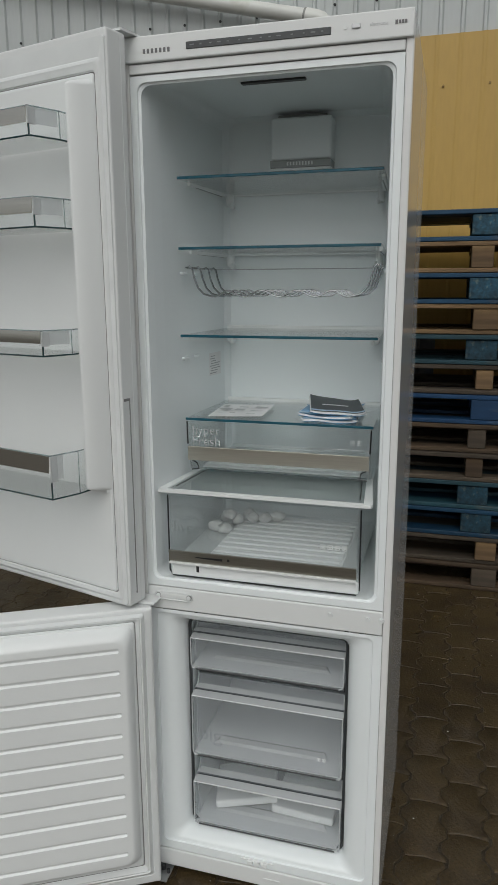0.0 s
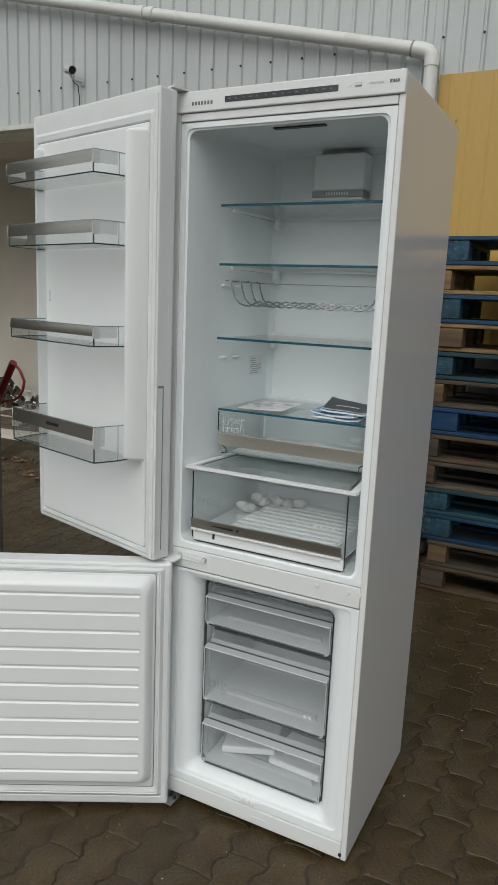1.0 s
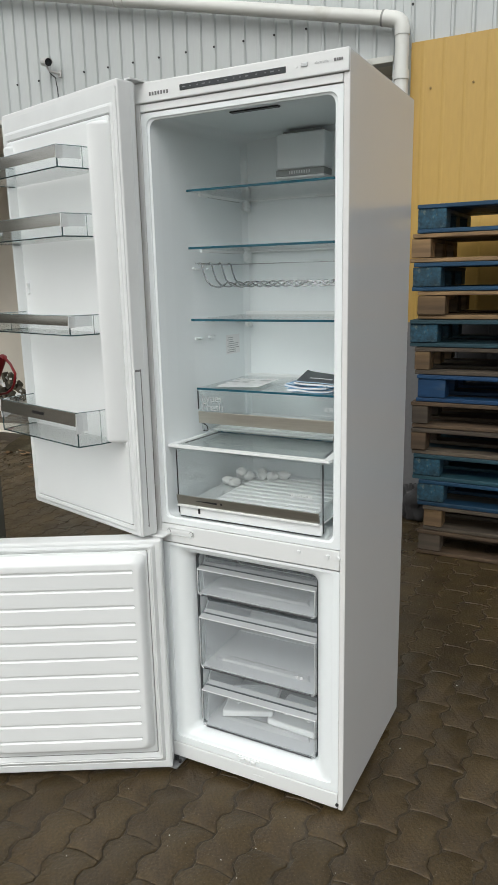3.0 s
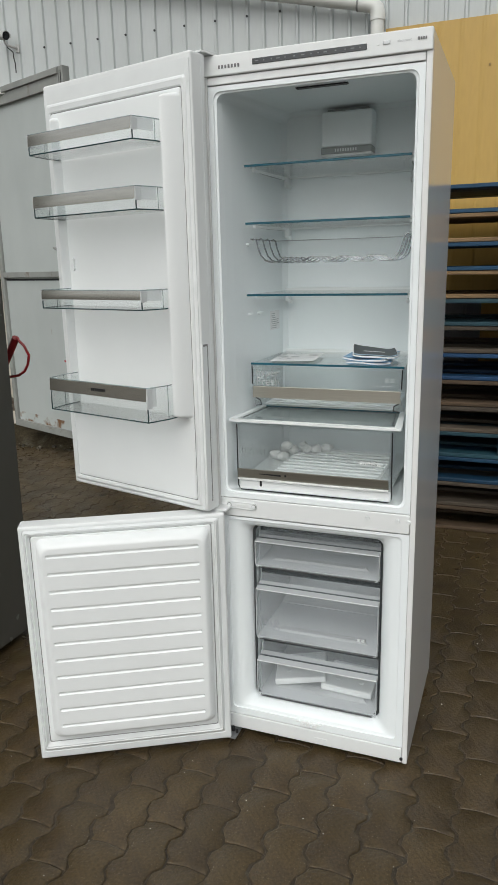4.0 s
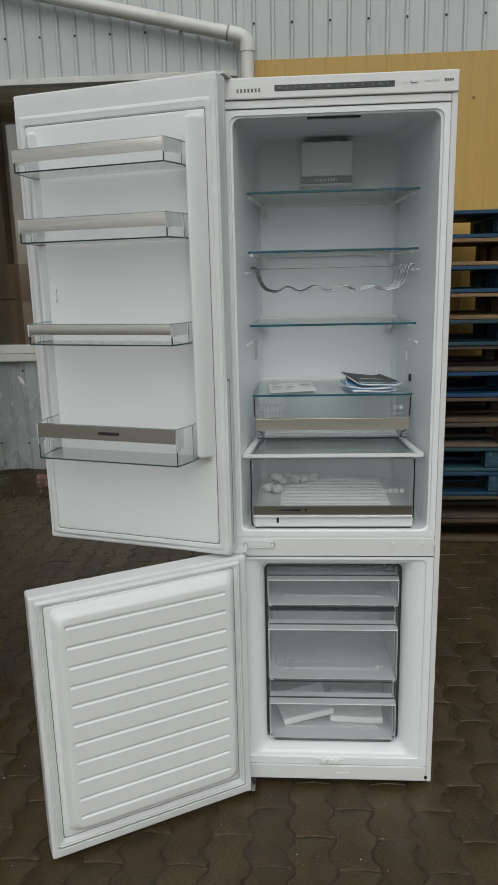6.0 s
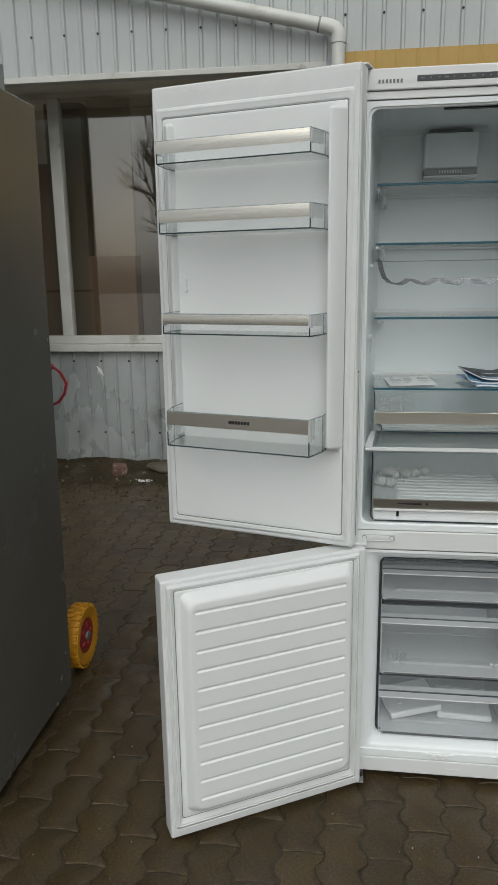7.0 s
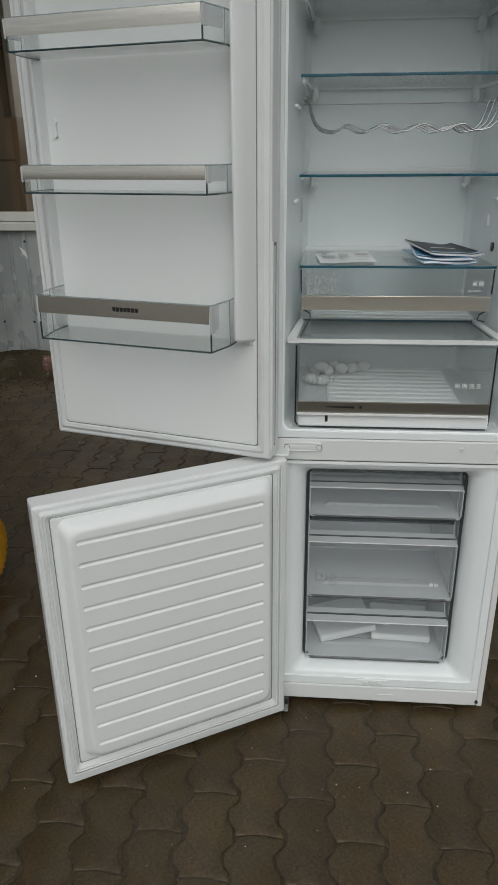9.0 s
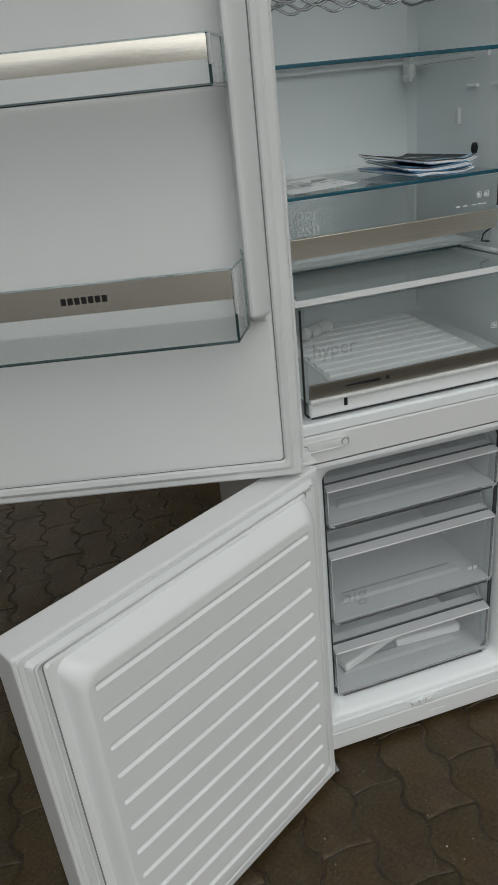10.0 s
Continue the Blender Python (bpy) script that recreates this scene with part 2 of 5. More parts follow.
PAVER_FAR = material("concrete_paver_field", (0.0670, 0.0460, 0.0205), 0.37, vary=0.20, scale=5, fine=0.32, fine_scale=120, bump=0.7, bump_scale=90, second=(0.045, 0.0305, 0.0155), second_at=(0.48, 0.66), second_scale=6.5, island=0.14, rough_vary=0.12, spec=0.46, speck=((0.20, 0.175, 0.13), 210, 0.70))
JOINT = material("wet_joint_sand", (0.038, 0.027, 0.0155), 0.6, vary=0.3, scale=12, fine=0.4, fine_scale=120, bump=0.8, bump_scale=90, second=(0.062, 0.052, 0.036), second_at=(0.56, 0.68), second_scale=16, speck=((0.16, 0.14, 0.10), 230, 0.70))
DIRT = material("dirt", (0.046, 0.037, 0.022), 0.8, vary=0.35, scale=6, fine=0.35, fine_scale=70, bump=1.0, bump_scale=40, second=(0.075, 0.066, 0.045), second_at=(0.55, 0.66), second_scale=7, spec=0.12)
STONE = material("rubble_stone", (0.10, 0.09, 0.07), 0.8, vary=0.25, scale=9, island=0.5, bump=0.5, spec=0.2)
BRICK = material("broken_brick", (0.16, 0.085, 0.07), 0.85, vary=0.2, scale=14, bump=0.6, second=(0.35, 0.3, 0.26), second_at=(0.55, 0.65), second_scale=20)
RED = material("red_enamel", (0.34, 0.02, 0.025), 0.32, vary=0.1, scale=8, coat=0.3)
TYRE = material("yellow_foam_tyre", (0.66, 0.31, 0.015), 0.55, vary=0.1, scale=12, bump=0.2, bump_scale=60)
GREY_STEEL = material("zinc_steel", (0.4, 0.41, 0.42), 0.4, metal=0.8, vary=0.12, scale=12)
WOODS = [material("pallet_wood_" + k, c, 0.8, vary=0.36, scale=7, fine=0.34, fine_scale=38, stretch=(0.15, 1, 1), bump=0.4, bump_scale=60, second=s, second_at=(0.54, 0.68), second_scale=5, per_object=0.34)
         for k, c, s in (("tan", (0.190, 0.120, 0.057), (0.080, 0.051, 0.028)), ("brown", (0.075, 0.048, 0.027), (0.032, 0.022, 0.014)), ("weathered", (0.090, 0.070, 0.050), (0.042, 0.032, 0.023)))]
TAN_UP = material("upright_plank_wood", (0.042, 0.030, 0.018), 0.8, vary=0.35, scale=7, fine=0.34, fine_scale=38, stretch=(1, 1, 0.15), bump=0.4, bump_scale=60, second=(0.022, 0.034, 0.034), second_at=(0.48, 0.62), second_scale=6)
BLUES = [material("pallet_paint_" + k, c, 0.6, vary=0.2, scale=8, fine=0.12, fine_scale=60, stretch=(0.2, 1, 1), bump=0.35, bump_scale=60, second=s, second_at=(0.62, 0.72), second_scale=11, per_object=0.2)
         for k, c, s in (("blue", (0.004, 0.040, 0.088), (0.06, 0.062, 0.056)), ("teal", (0.013, 0.052, 0.071), (0.077, 0.071, 0.057)), ("deep_blue", (0.004, 0.038, 0.105), (0.06, 0.09, 0.12)))]
CHIP = material("painted_chipboard_block", (0.012, 0.052, 0.082), 0.7, vary=0.45, scale=14, fine=0.3, fine_scale=60, bump=0.8, bump_scale=90, second=(0.12, 0.14, 0.12), second_at=(0.58, 0.76), second_scale=38, per_object=0.25)
TARP = material("dark_sheeting", (0.05, 0.05, 0.052), 0.5, vary=0.2, scale=6, bump=0.4, bump_scale=14)
CAM_GREY = material("camera_housing", (0.5, 0.5, 0.49), 0.4, vary=0.06, scale=30)


# ---------------------------------------------------------------- mesh helpers
def box(bm, x0, x1, y0, y1, z0, z1, bevel=0.0, segments=2):
    made = bmesh.ops.create_cube(bm, size=1.0, matrix=Matrix.Translation(((x0 + x1) / 2, (y0 + y1) / 2, (z0 + z1) / 2)) @ Matrix.Diagonal((abs(x1 - x0), abs(y1 - y0), abs(z1 - z0), 1)))
    if bevel:
        edges = {e for v in made["verts"] for e in v.link_edges}
        bmesh.ops.bevel(bm, geom=list(edges), offset=bevel, segments=segments, profile=0.5, affect="EDGES")
    return bm


def thicken(bm, t):
    """Gives an open sheet a thickness."""
    bm.normal_update()
    bmesh.ops.solidify(bm, geom=list(bm.faces), thickness=t)
    return bm


def rod(bm, a, b, r, segments=12, r2=None):
    a, b = Vector(a), Vector(b)
    m = Matrix.Translation((a + b) / 2) @ (b - a).to_track_quat("Z", "Y").to_matrix().to_4x4()
    bmesh.ops.create_cone(bm, cap_ends=True, segments=segments, radius1=r, radius2=r if r2 is None else r2, depth=(b - a).length, matrix=m)
    return bm


def tube(bm, points, r, segments=8):
    """A round tube along a line of points, with mitred bends."""
    points = [Vector(p) for p in points]
    rings, side = [], None
    for i, p in enumerate(points):
        d = (points[min(i + 1, len(points) - 1)] - points[max(i - 1, 0)]).normalized()
        if side is None:
            side = d.orthogonal().normalized()
        side = (side - d * side.dot(d)).normalized()
        up = d.cross(side)
        rings.append([bm.verts.new(p + r * (math.cos(a) * side + math.sin(a) * up)) for a in (2 * math.pi * k / segments for k in range(segments))])
    for a, b in zip(rings, rings[1:]):
        for k in range(segments):
            bm.faces.new((a[k], a[(k + 1) % segments], b[(k + 1) % segments], b[k]))
    bm.faces.new(rings[0][::-1])
    bm.faces.new(rings[-1])
    return bm


def prism(bm, outline, z0, z1):
    """An upright prism over a plan outline."""
    low = [bm.verts.new((x, y, z0)) for x, y in outline]
    high = [bm.verts.new((x, y, z1)) for x, y in outline]
    n = len(outline)
    for k in range(n):
        bm.faces.new((low[k], low[(k + 1) % n], high[(k + 1) % n], high[k]))
    bm.faces.new(low[::-1])
    bm.faces.new(high)
    return bm


def ring(x0, x1, z0, z1, y, r, steps=6):
    """A rounded rectangle, upright at depth y, as points."""
    out = []
    for cx, cz, a0 in ((x1 - r, z1 - r, 0), (x0 + r, z1 - r, 90), (x0 + r, z0 + r, 180), (x1 - r, z0 + r, 270)):
        for k in range(steps + 1):
            a = radians(a0 + 90 * k / steps)
            out.append((cx + r * math.cos(a), y, cz + r * math.sin(a)))
    return out


def loft(bm, rings, cap=True, first_cap=False):
    rows = [[bm.verts.new(p) for p in one] for one in rings]
    n = len(rows[0])
    for a, b in zip(rows, rows[1:]):
        for k in range(n):
            bm.faces.new((a[k], a[(k + 1) % n], b[(k + 1) % n], b[k]))
    if cap:
        bm.faces.new(rows[-1])
    if first_cap:
        bm.faces.new(rows[0][::-1])
    return bm


def mesh_of(name, bm, mat, smooth=False):
    bmesh.ops.recalc_face_normals(bm, faces=bm.faces)
    me = bpy.data.meshes.new(name)
    bm.to_mesh(me)
    bm.free()
    me.materials.append(mat)
    if smooth:
        me.shade_smooth()
        me.set_sharp_from_angle(angle=radians(20 if smooth == 20 else 35))
        areas = sorted(q.area for q in me.polygons)
        for q in me.polygons if smooth not in ("all", 20) else ():
            if q.area > 12 * areas[len(areas) // 2]:
                q.use_smooth = False
    return me


def part(name, bm, mat, parent=None, label="", smooth=True, shift=None):
    """Links a bmesh as one mesh object, under parent if there is one."""
    ob = new(name, mesh_of(name, bm, mat, smooth))
    if shift is not None:
        ob.matrix_basis = shift
    if parent is not None:
        ob.parent = parent
        if shift is None:
            ob.matrix_basis = Matrix.Identity(4)
    return tagged(ob, label) if label else ob


def thing(name, m, label, category, group="", kind=""):
    return_ob = new(name)
    return_ob.empty_display_size = 0.05
    return_ob.matrix_basis = m
    return tagged(return_ob, label, category, group, kind)


def B():
    return bmesh.new()


def letters(name, words, size, m, mat, parent, align="LEFT", depth=0.0004):
    """Raised lettering in the built-in font, turned into a mesh."""
    c = bpy.data.curves.new(name, "FONT")
    c.body, c.size, c.extrude, c.align_x = words, size, depth, align
    tmp = new(name + "_curve", c)
    me = bpy.data.meshes.new_from_object(tmp.evaluated_get(bpy.context.evaluated_depsgraph_get()))
    bpy.data.objects.remove(tmp)
    bpy.data.curves.remove(c)
    me.materials.clear()
    me.materials.append(mat)
    ob = new(name, me)
    ob.parent = parent
    ob.matrix_basis = m
    return ob


# ---------------------------------------------------------------- ground and buildings
part("ground", box(B(), -60, 60, -60, 60, -0.30, -0.0040), JOINT, smooth=False)
tagged(bpy.data.objects["ground"], "dark wet sand and earth under and around the paving", "ground", kind="structure")

WALL_Y = 2.90


def cladding(x0, x1, z0, z1, y, pitch=0.112, rib=0.030, lift=0.014, phase=0.0):
    """Ribbed sheet metal facing -y: flat pans with narrow raised ribs, with thickness."""
    bm, line = B(), [(x0, y)]
    k = math.floor((x0 - phase) / pitch)
    while phase + k * pitch < x1 + pitch:
        c = phase + k * pitch
        for dx, dy in ((-rib / 2, 0), (-rib / 2 + 0.008, -lift), (rib / 2 - 0.008, -lift), (rib / 2, 0)):
            if x0 < c + dx < x1:
                line.append((c + dx, y + dy))
        k += 1
    line.append((x1, y))
    outline = line + [(x1, y + 0.05), (x0, y + 0.05)]
    prism(bm, outline, z0, z1)
    return bm


def screws(points, y, r=0.0052):
    bm = B()
    for x, z in points:
        rod(bm, (x, y, z), (x, y - 0.012, z), r, 6)
        rod(bm, (x, y - 0.002, z), (x, y - 0.005, z), r * 1.5, 8)
    return bm


wall = tagged(part("wall_north", cladding(-9.0, -0.402, 2.824, 6.0, WALL_Y, phase=-0.348), CLAD, smooth=False), "grey ribbed sheet-metal wall of the hall above the yard", "wall", kind="structure")
wall_screws = part("screws", screws([(-0.348 + 0.2235 * k, z) for k in range(-30, 0) for z in (3.057, 4.3)], WALL_Y - 0.013), SCREW, wall, "dark screw heads in a row", smooth=False)
tagged(wall_screws, kind="stuff")
wall_b = tagged(part("wall_north_east", cladding(-0.400, 6.5, 2.84, 6.0, WALL_Y - 0.002, pitch=0.11665, phase=-0.341), CLAD, smooth=False), "grey ribbed sheet-metal wall above the ochre panel", "wall", kind="structure")
tagged(part("screws", screws([(-0.341 + 0.2333 * k, z) for k in range(0, 25) for z in (3.078, 4.3)], WALL_Y - 0.015), SCREW, wall_b, "dark screw heads in a row", smooth=False), kind="stuff")
ochre = tagged(part("wall_panel", cladding(-0.342, 1.352, 0.0, 2.872, WALL_Y - 0.018, pitch=0.125, rib=0.026, lift=0.0022, phase=-0.27), YELLOW, smooth=False), "ochre yellow ribbed sheet-metal wall below the grey cladding", "wall", kind="structure")
tagged(part("screws", screws([(-0.22 + 0.246 * k, z) for k in range(7) for z in (2.61, 1.9, 1.2)], WALL_Y - 0.018, 0.005), YELLOW_SCREW, ochre, "ochre screw heads", smooth=False), kind="stuff")
tagged(part("corner_trim", box(B(), 1.352, 1.405, WALL_Y - 0.036, WALL_Y + 0.04, 0.0, 2.872, 0.004), TRIM), "off-white metal corner trim with screws", "trim", kind="structure")
tagged(part("screws", screws([(1.392, z) for z in (2.59, 2.27, 1.99, 1.6)], WALL_Y - 0.036, 0.0036), SCREW, bpy.data.objects["corner_trim"], smooth=False), kind="stuff")

# grey metal door at the right
side_door = thing("door_1", pose(1.42, WALL_Y + 0.02, 0), "grey painted steel door with strap hinge, closed", "door", kind="structure")
bm = box(B(), 0.0, 2.4, 0.03, 0.08, 0.02, 2.80, 0.006)
for x in (0.55, 1.1):
    box(bm, x, x + 0.012, 0.024, 0.034, 0.1, 2.74, 0.003)
part("door_leaf", bm, DOOR_GREY, side_door)
part("door_frame", box(box(B(), -0.01, 0.045, -0.01, 0.09, 0, 2.838, 0.004), 0.045, 2.5, -0.01, 0.09, 2.80, 2.838, 0.004), DOOR_GREY, side_door)
bm = box(B(), 0.008, 0.026, -0.032, -0.012, 2.36, 2.52, 0.004)
box(bm, 0.02, 0.20, -0.028, -0.014, 2.455, 2.475, 0.003)
part("strap_hinge", bm, GATE_FRAME, side_door, "dark steel strap hinge")

# rain pipe: slanting run, elbow, downpipe
pipe = thing("rain_pipe", pose(-0.395, 2.81, 0), "white plastic rain pipe slanting down the wall to an elbow", "pipe")
bm = B()
far, near = Vector((-6.0, 2.81, 3.010 + 0.2265 * 5.53)), Vector((-0.47, 2.81, 3.004))
run = [far.lerp(near, k / 60) for k in range(61)]
elbow = [(-0.432, 2.81, 2.994), (-0.405, 2.81, 2.983), (-0.388, 2.81, 2.966), (-0.380, 2.81, 2.940)]
down = [(-0.380, 2.81, 2.90 - 0.05 * k) for k in range(58)]
PM = Matrix.Translation((0.395, -2.81, 0))
part("pipe_run", tube(bm, run + elbow + down, 0.040, 24), PVC, pipe, smooth="all", shift=PM)
part("elbow_socket", tube(B(), [near.lerp(far, 0.004), near, *elbow, (-0.380, 2.81, 2.90)], 0.0445, 24), PVC, pipe, "slip-on elbow", smooth="all", shift=PM)
slope = (far - near).normalized()
part("pipe_joint", tube(B(), [near + slope * 0.020, near + slope * 0.032], 0.0450, 20), GATE_FRAME, pipe, "dark dirty joint ring", shift=PM)
for d in (1.92, 2.0, 4.4):
    c = near + slope * d
    part("sleeve", tube(B(), [c, c + slope * 0.05], 0.046, 20), PVC, pipe, shift=PM)
part("sleeve", tube(B(), [(-0.380, 2.81, 2.66), (-0.380, 2.81, 2.71)], 0.046, 20), PVC, pipe, shift=PM)

# recess under the cladding: lintel trim, soffit, window wall
tagged(part("lintel_trim", box(B(), -9.0, -0.45, WALL_Y - 0.022, WALL_Y + 0.06, 2.786, 2.823, 0.003), TRIM), "off-white metal trim along the lower edge of the cladding", "trim", kind="structure")
tagged(part("corner_post", box(B(), -0.46, -0.345, WALL_Y - 0.004, 3.5, 0.0, 2.84, 0.004), CLAD, smooth=False), "grey corner post of the hall", "trim", kind="structure")
REC = 3.40
tagged(part("soffit", box(B(), -9.0, -0.46, WALL_Y + 0.061, REC + 0.05, 2.842, 2.89), SOFFIT, smooth=False), "dark boarded soffit over the recess", "ceiling", kind="structure")
tagged(part("header_beam", box(B(), -2.98, -0.46, REC - 0.012, REC + 0.10, 2.815, 2.842, 0.003), SOFFIT, smooth=False), "brown header beam above the window", "trim", kind="structure")
low_wall = tagged(part("wall_below_window", cladding(-2.98, -0.46, 0.02, 0.975, REC, phase=-2.2), CLAD_LOW, smooth=False), "grey ribbed sheet metal below the window, worn and shiny", "wall", kind="structure")
tagged(part("screws", screws([(-2.2 + 0.224 * k, z) for k in range(-3, 7) for z in (0.90, 0.33)], REC - 0.013, 0.006), SCREW, low_wall, smooth=False), kind="stuff")
bm = B()
bm.faces.new([bm.verts.new((x, REC - 0.019, z)) for x, z in ((-2.24, 0.865), (-2.20, 0.835), (-2.185, 0.78), (-2.225, 0.82))])
thicken(bm, 0.0015)
part("torn_sticker", bm, PAPER, low_wall, "torn white sticker", smooth=False)
win = thing("window_1", pose(-1.7, REC, 1.09), "large fixed window with off-white frame, dark room behind", "window", kind="structure")
W = Matrix.Translation((1.7, -REC, -1.09))
part("window_sill", box(B(), -2.98, -0.50, REC - 0.05, REC + 0.10, 0.975, 1.032, 0.006), TRIM, win, "stained off-white sill", shift=W)
part("window_frame", box(B(), -2.98, -0.50, REC - 0.02, REC + 0.08, 1.036, 1.096, 0.005), TRIM, win, shift=W)
part("mullion", box(B(), -2.495, -2.41, REC - 0.02, REC + 0.06, 1.096, 2.815, 0.005), TRIM, win, shift=W)
part("mullion", box(B(), -0.58, -0.50, REC - 0.02, REC + 0.06, 1.096, 2.815, 0.005), TRIM, win, shift=W)
part("pane", box(B(), -2.98, -2.495, REC + 0.018, REC + 0.026, 1.096, 2.815), PANE, win, smooth=False, shift=W)
part("pane", box(B(), -2.41, -0.58, REC + 0.018, REC + 0.026, 1.096, 2.815), PANE, win, smooth=False, shift=W)

# the room behind the window and the open bay
tagged(part("inside_floor", box(box(B(), -3.0, -0.46, REC + 0.06, 7.2, -0.011, 0.03), -9.0, -3.0, 3.66, 7.2, -0.011, 0.03), PLASTER, smooth=False), "bare concrete floor inside the bay", "floor", kind="structure")
tagged(part("inside_wall_back", box(B(), -9.0, -0.46, 5.6, 5.8, 0.03, 3.2), PLASTER, smooth=False), "plain grey plastered wall inside the bay", "wall", kind="structure")
tagged(part("inside_wall_right", box(B(), -0.46, -0.36, 3.5, 7.2, 0.03, 3.2), PLASTER, smooth=False), "plain plastered side wall", "wall", kind="structure")
tagged(part("inside_wall_left", box(B(), -9.2, -9.0, 2.9, 7.2, 0.0, 3.2), PLASTER, smooth=False), "plain plastered side wall", "wall", kind="structure")
tagged(part("inside_ceiling", box(B(), -9.0, -0.46, REC + 0.05, 7.2, 3.2, 3.24), PLASTER, smooth=False), "plain ceiling inside", "ceiling", kind="structure")
tagged(part("roof", box(B(), -9.2, 6.5, WALL_Y + 0.06, 9.0, 6.0, 6.1), CLAD, smooth=False), "flat metal roof of the hall", "roof", kind="structure")
# The tall dark box also carries the dark reflection at the pane's left.
for x0, x1, y0, y1, z0, z1, mt, lab, cat in ((-2.62, -2.325, 3.62, 3.95, 0.031, 2.83, DARK_BOX, "tall brown box behind the window, its dark tone partly a dark reflection", "box"), (-2.318, -1.975, 3.72, 3.77, 0.031, 3.12, BEIGE, "tall beige board standing behind the window", "board"),
                               (-2.90, -2.64, 3.75, 4.1, 0.031, 2.42, CARDBOARD, "tall brown cardboard box in the window corner", "box"), (-2.315, -1.93, 3.54, 3.70, 0.031, 1.70, CARDBOARD, "orange-brown cardboard box standing before a beige board", "box"), (-1.54, -0.9, 3.7, 4.1, 0.031, 1.9, DARK_BOX, "brown cardboard box behind the window", "box")):
    tagged(part("cardboard_box" if cat == "box" else "board", box(B(), x0, x1, y0, y1, z0, z1, 0.006), mt), lab, cat)
for k, (x, y, w, d, a) in enumerate(((-5.0, 4.25, 1.5, 0.16, 4), (-4.9, 4.6, 1.7, 0.2, -3), (-5.2, 3.95, 1.4, 0.14, 9))):
    m = pose(x, y, 0.032, 0, 0, a)
    tagged(part("plank", box(B(), -w / 2, w / 2, -d / 2, d / 2, 0, 0.04, 0.004), WOODS[2], shift=m), "weathered plank lying on the bay floor", "plank", "planks in the bay")

heap_rng = random.Random(23)
for mt, lab, n, big in ((STONE, "heap of dark rubble against the bay wall", 60, 0.13), (PRINT_WHITE, "white scraps lying on a rubble heap", 22, 0.07)):
    bm = B()
    for k in range(n):
        a, r = heap_rng.uniform(0, 6.28), 0.55 * heap_rng.random() ** 0.7
        bmesh.ops.create_cube(bm, size=heap_rng.uniform(0.4, 1.0) * big, matrix=pose(-6.25 + r * math.cos(a), 5.2 + 0.5 * r * math.sin(a), 0.05 + (0.36 - 0.6 * r) * (0.9 if mt is PRINT_WHITE else heap_rng.random()), heap_rng.uniform(0, 90), heap_rng.uniform(0, 90), heap_rng.uniform(0, 90)) @ Matrix.Diagonal((1, 0.7, 0.4, 1)))
    tagged(part("rubble_heap" if mt is STONE else "scraps", bm, mt, smooth=False), lab, "rubble", kind="stuff")

# steel gate leaf standing ajar
G0, G1 = Vector((-2.635, 2.845, 0)), Vector((-3.70, 3.27, 0))
ga = math.degrees(math.atan2((G1 - G0).y, (G1 - G0).x))
gw = (G1 - G0).length
gate = thing("gate", pose(-2.473, 2.63, 0.070, 0, 0, ga) @ Matrix.Diagonal((0.953, 0.953, 0.967, 1)), "grey painted sheet-steel gate leaf, rusty at its foot, standing ajar", "gate", kind="structure")
part("gate_sheet", box(B(), 0.04, gw, -0.006, 0.006, 1.41, 2.85), GATE, gate, smooth=False)
part("gate_sheet", box(B(), 0.04, gw, -0.006, 0.006, 0.262, 1.395), GATE, gate, smooth=False)
part("gate_foot", box(B(), 0.04, gw, -0.006, 0.006, 0.15, 0.262), GATE_RUST, gate, "rust-eaten foot of the sheet", smooth=False)
part("stile_foot", box(B(), -0.002, 0.052, -0.032, 0.032, 0.10, 0.30, 0.004), GATE_RUST, gate, "rusty foot of the stile")
part("stile_groove", box(B(), 0.021, 0.027, 0.0295, 0.0325, 0.32, 2.84), SCREW, gate, "dark groove down the stile", smooth=False)
part("gate_joint", box(B(), 0.045, gw - 0.01, -0.002, 0.003, 1.394, 1.411), SCREW, gate, "dark joint between the sheets", smooth=False)
bm = box(B(), 0.0, 0.05, -0.03, 0.03, 0.11, 2.87, 0.004)
part("gate_stile", bm, GATE_FRAME, gate, "grey steel stile with rust at its foot")
part("gate_stile", box(B(), gw - 0.03, gw + 0.02, -0.03, 0.03, 0.13, 2.87, 0.004), GATE_FRAME, gate)
bm = box(B(), 0.05, gw - 0.03, 0.007, 0.035, 2.74, 2.87, 0.004)
box(bm, 0.05, gw - 0.03, 0.02, 0.05, 2.82, 2.86, 0.003)
part("gate_rail", bm, GATE_FRAME, gate, "stained top rail")
part("gate_rail", box(B(), 0.05, gw - 0.03, 0.007, 0.03, 1.42, 1.465, 0.003), GATE_FRAME, gate)
part("gate_rail", box(B(), 0.05, gw - 0.03, 0.007, 0.03, 0.13, 0.19, 0.003), GATE_FRAME, gate)
part("gate_hook", tube(B(), [(0.06, 0.035, 1.50), (0.075, 0.05, 1.55), (0.10, 0.06, 1.56), (0.13, 0.075, 1.59), (0.18, 0.08, 1.625), (0.235, 0.07, 1.64)], 0.010, 8), GATE_FRAME, gate, "bent steel hook")
part("paint_stripe", box(B(), 0.10, 0.32, 0.0065, 0.0085, 0.755, 0.77), RED, gate, "stripe of red paint", smooth=False)

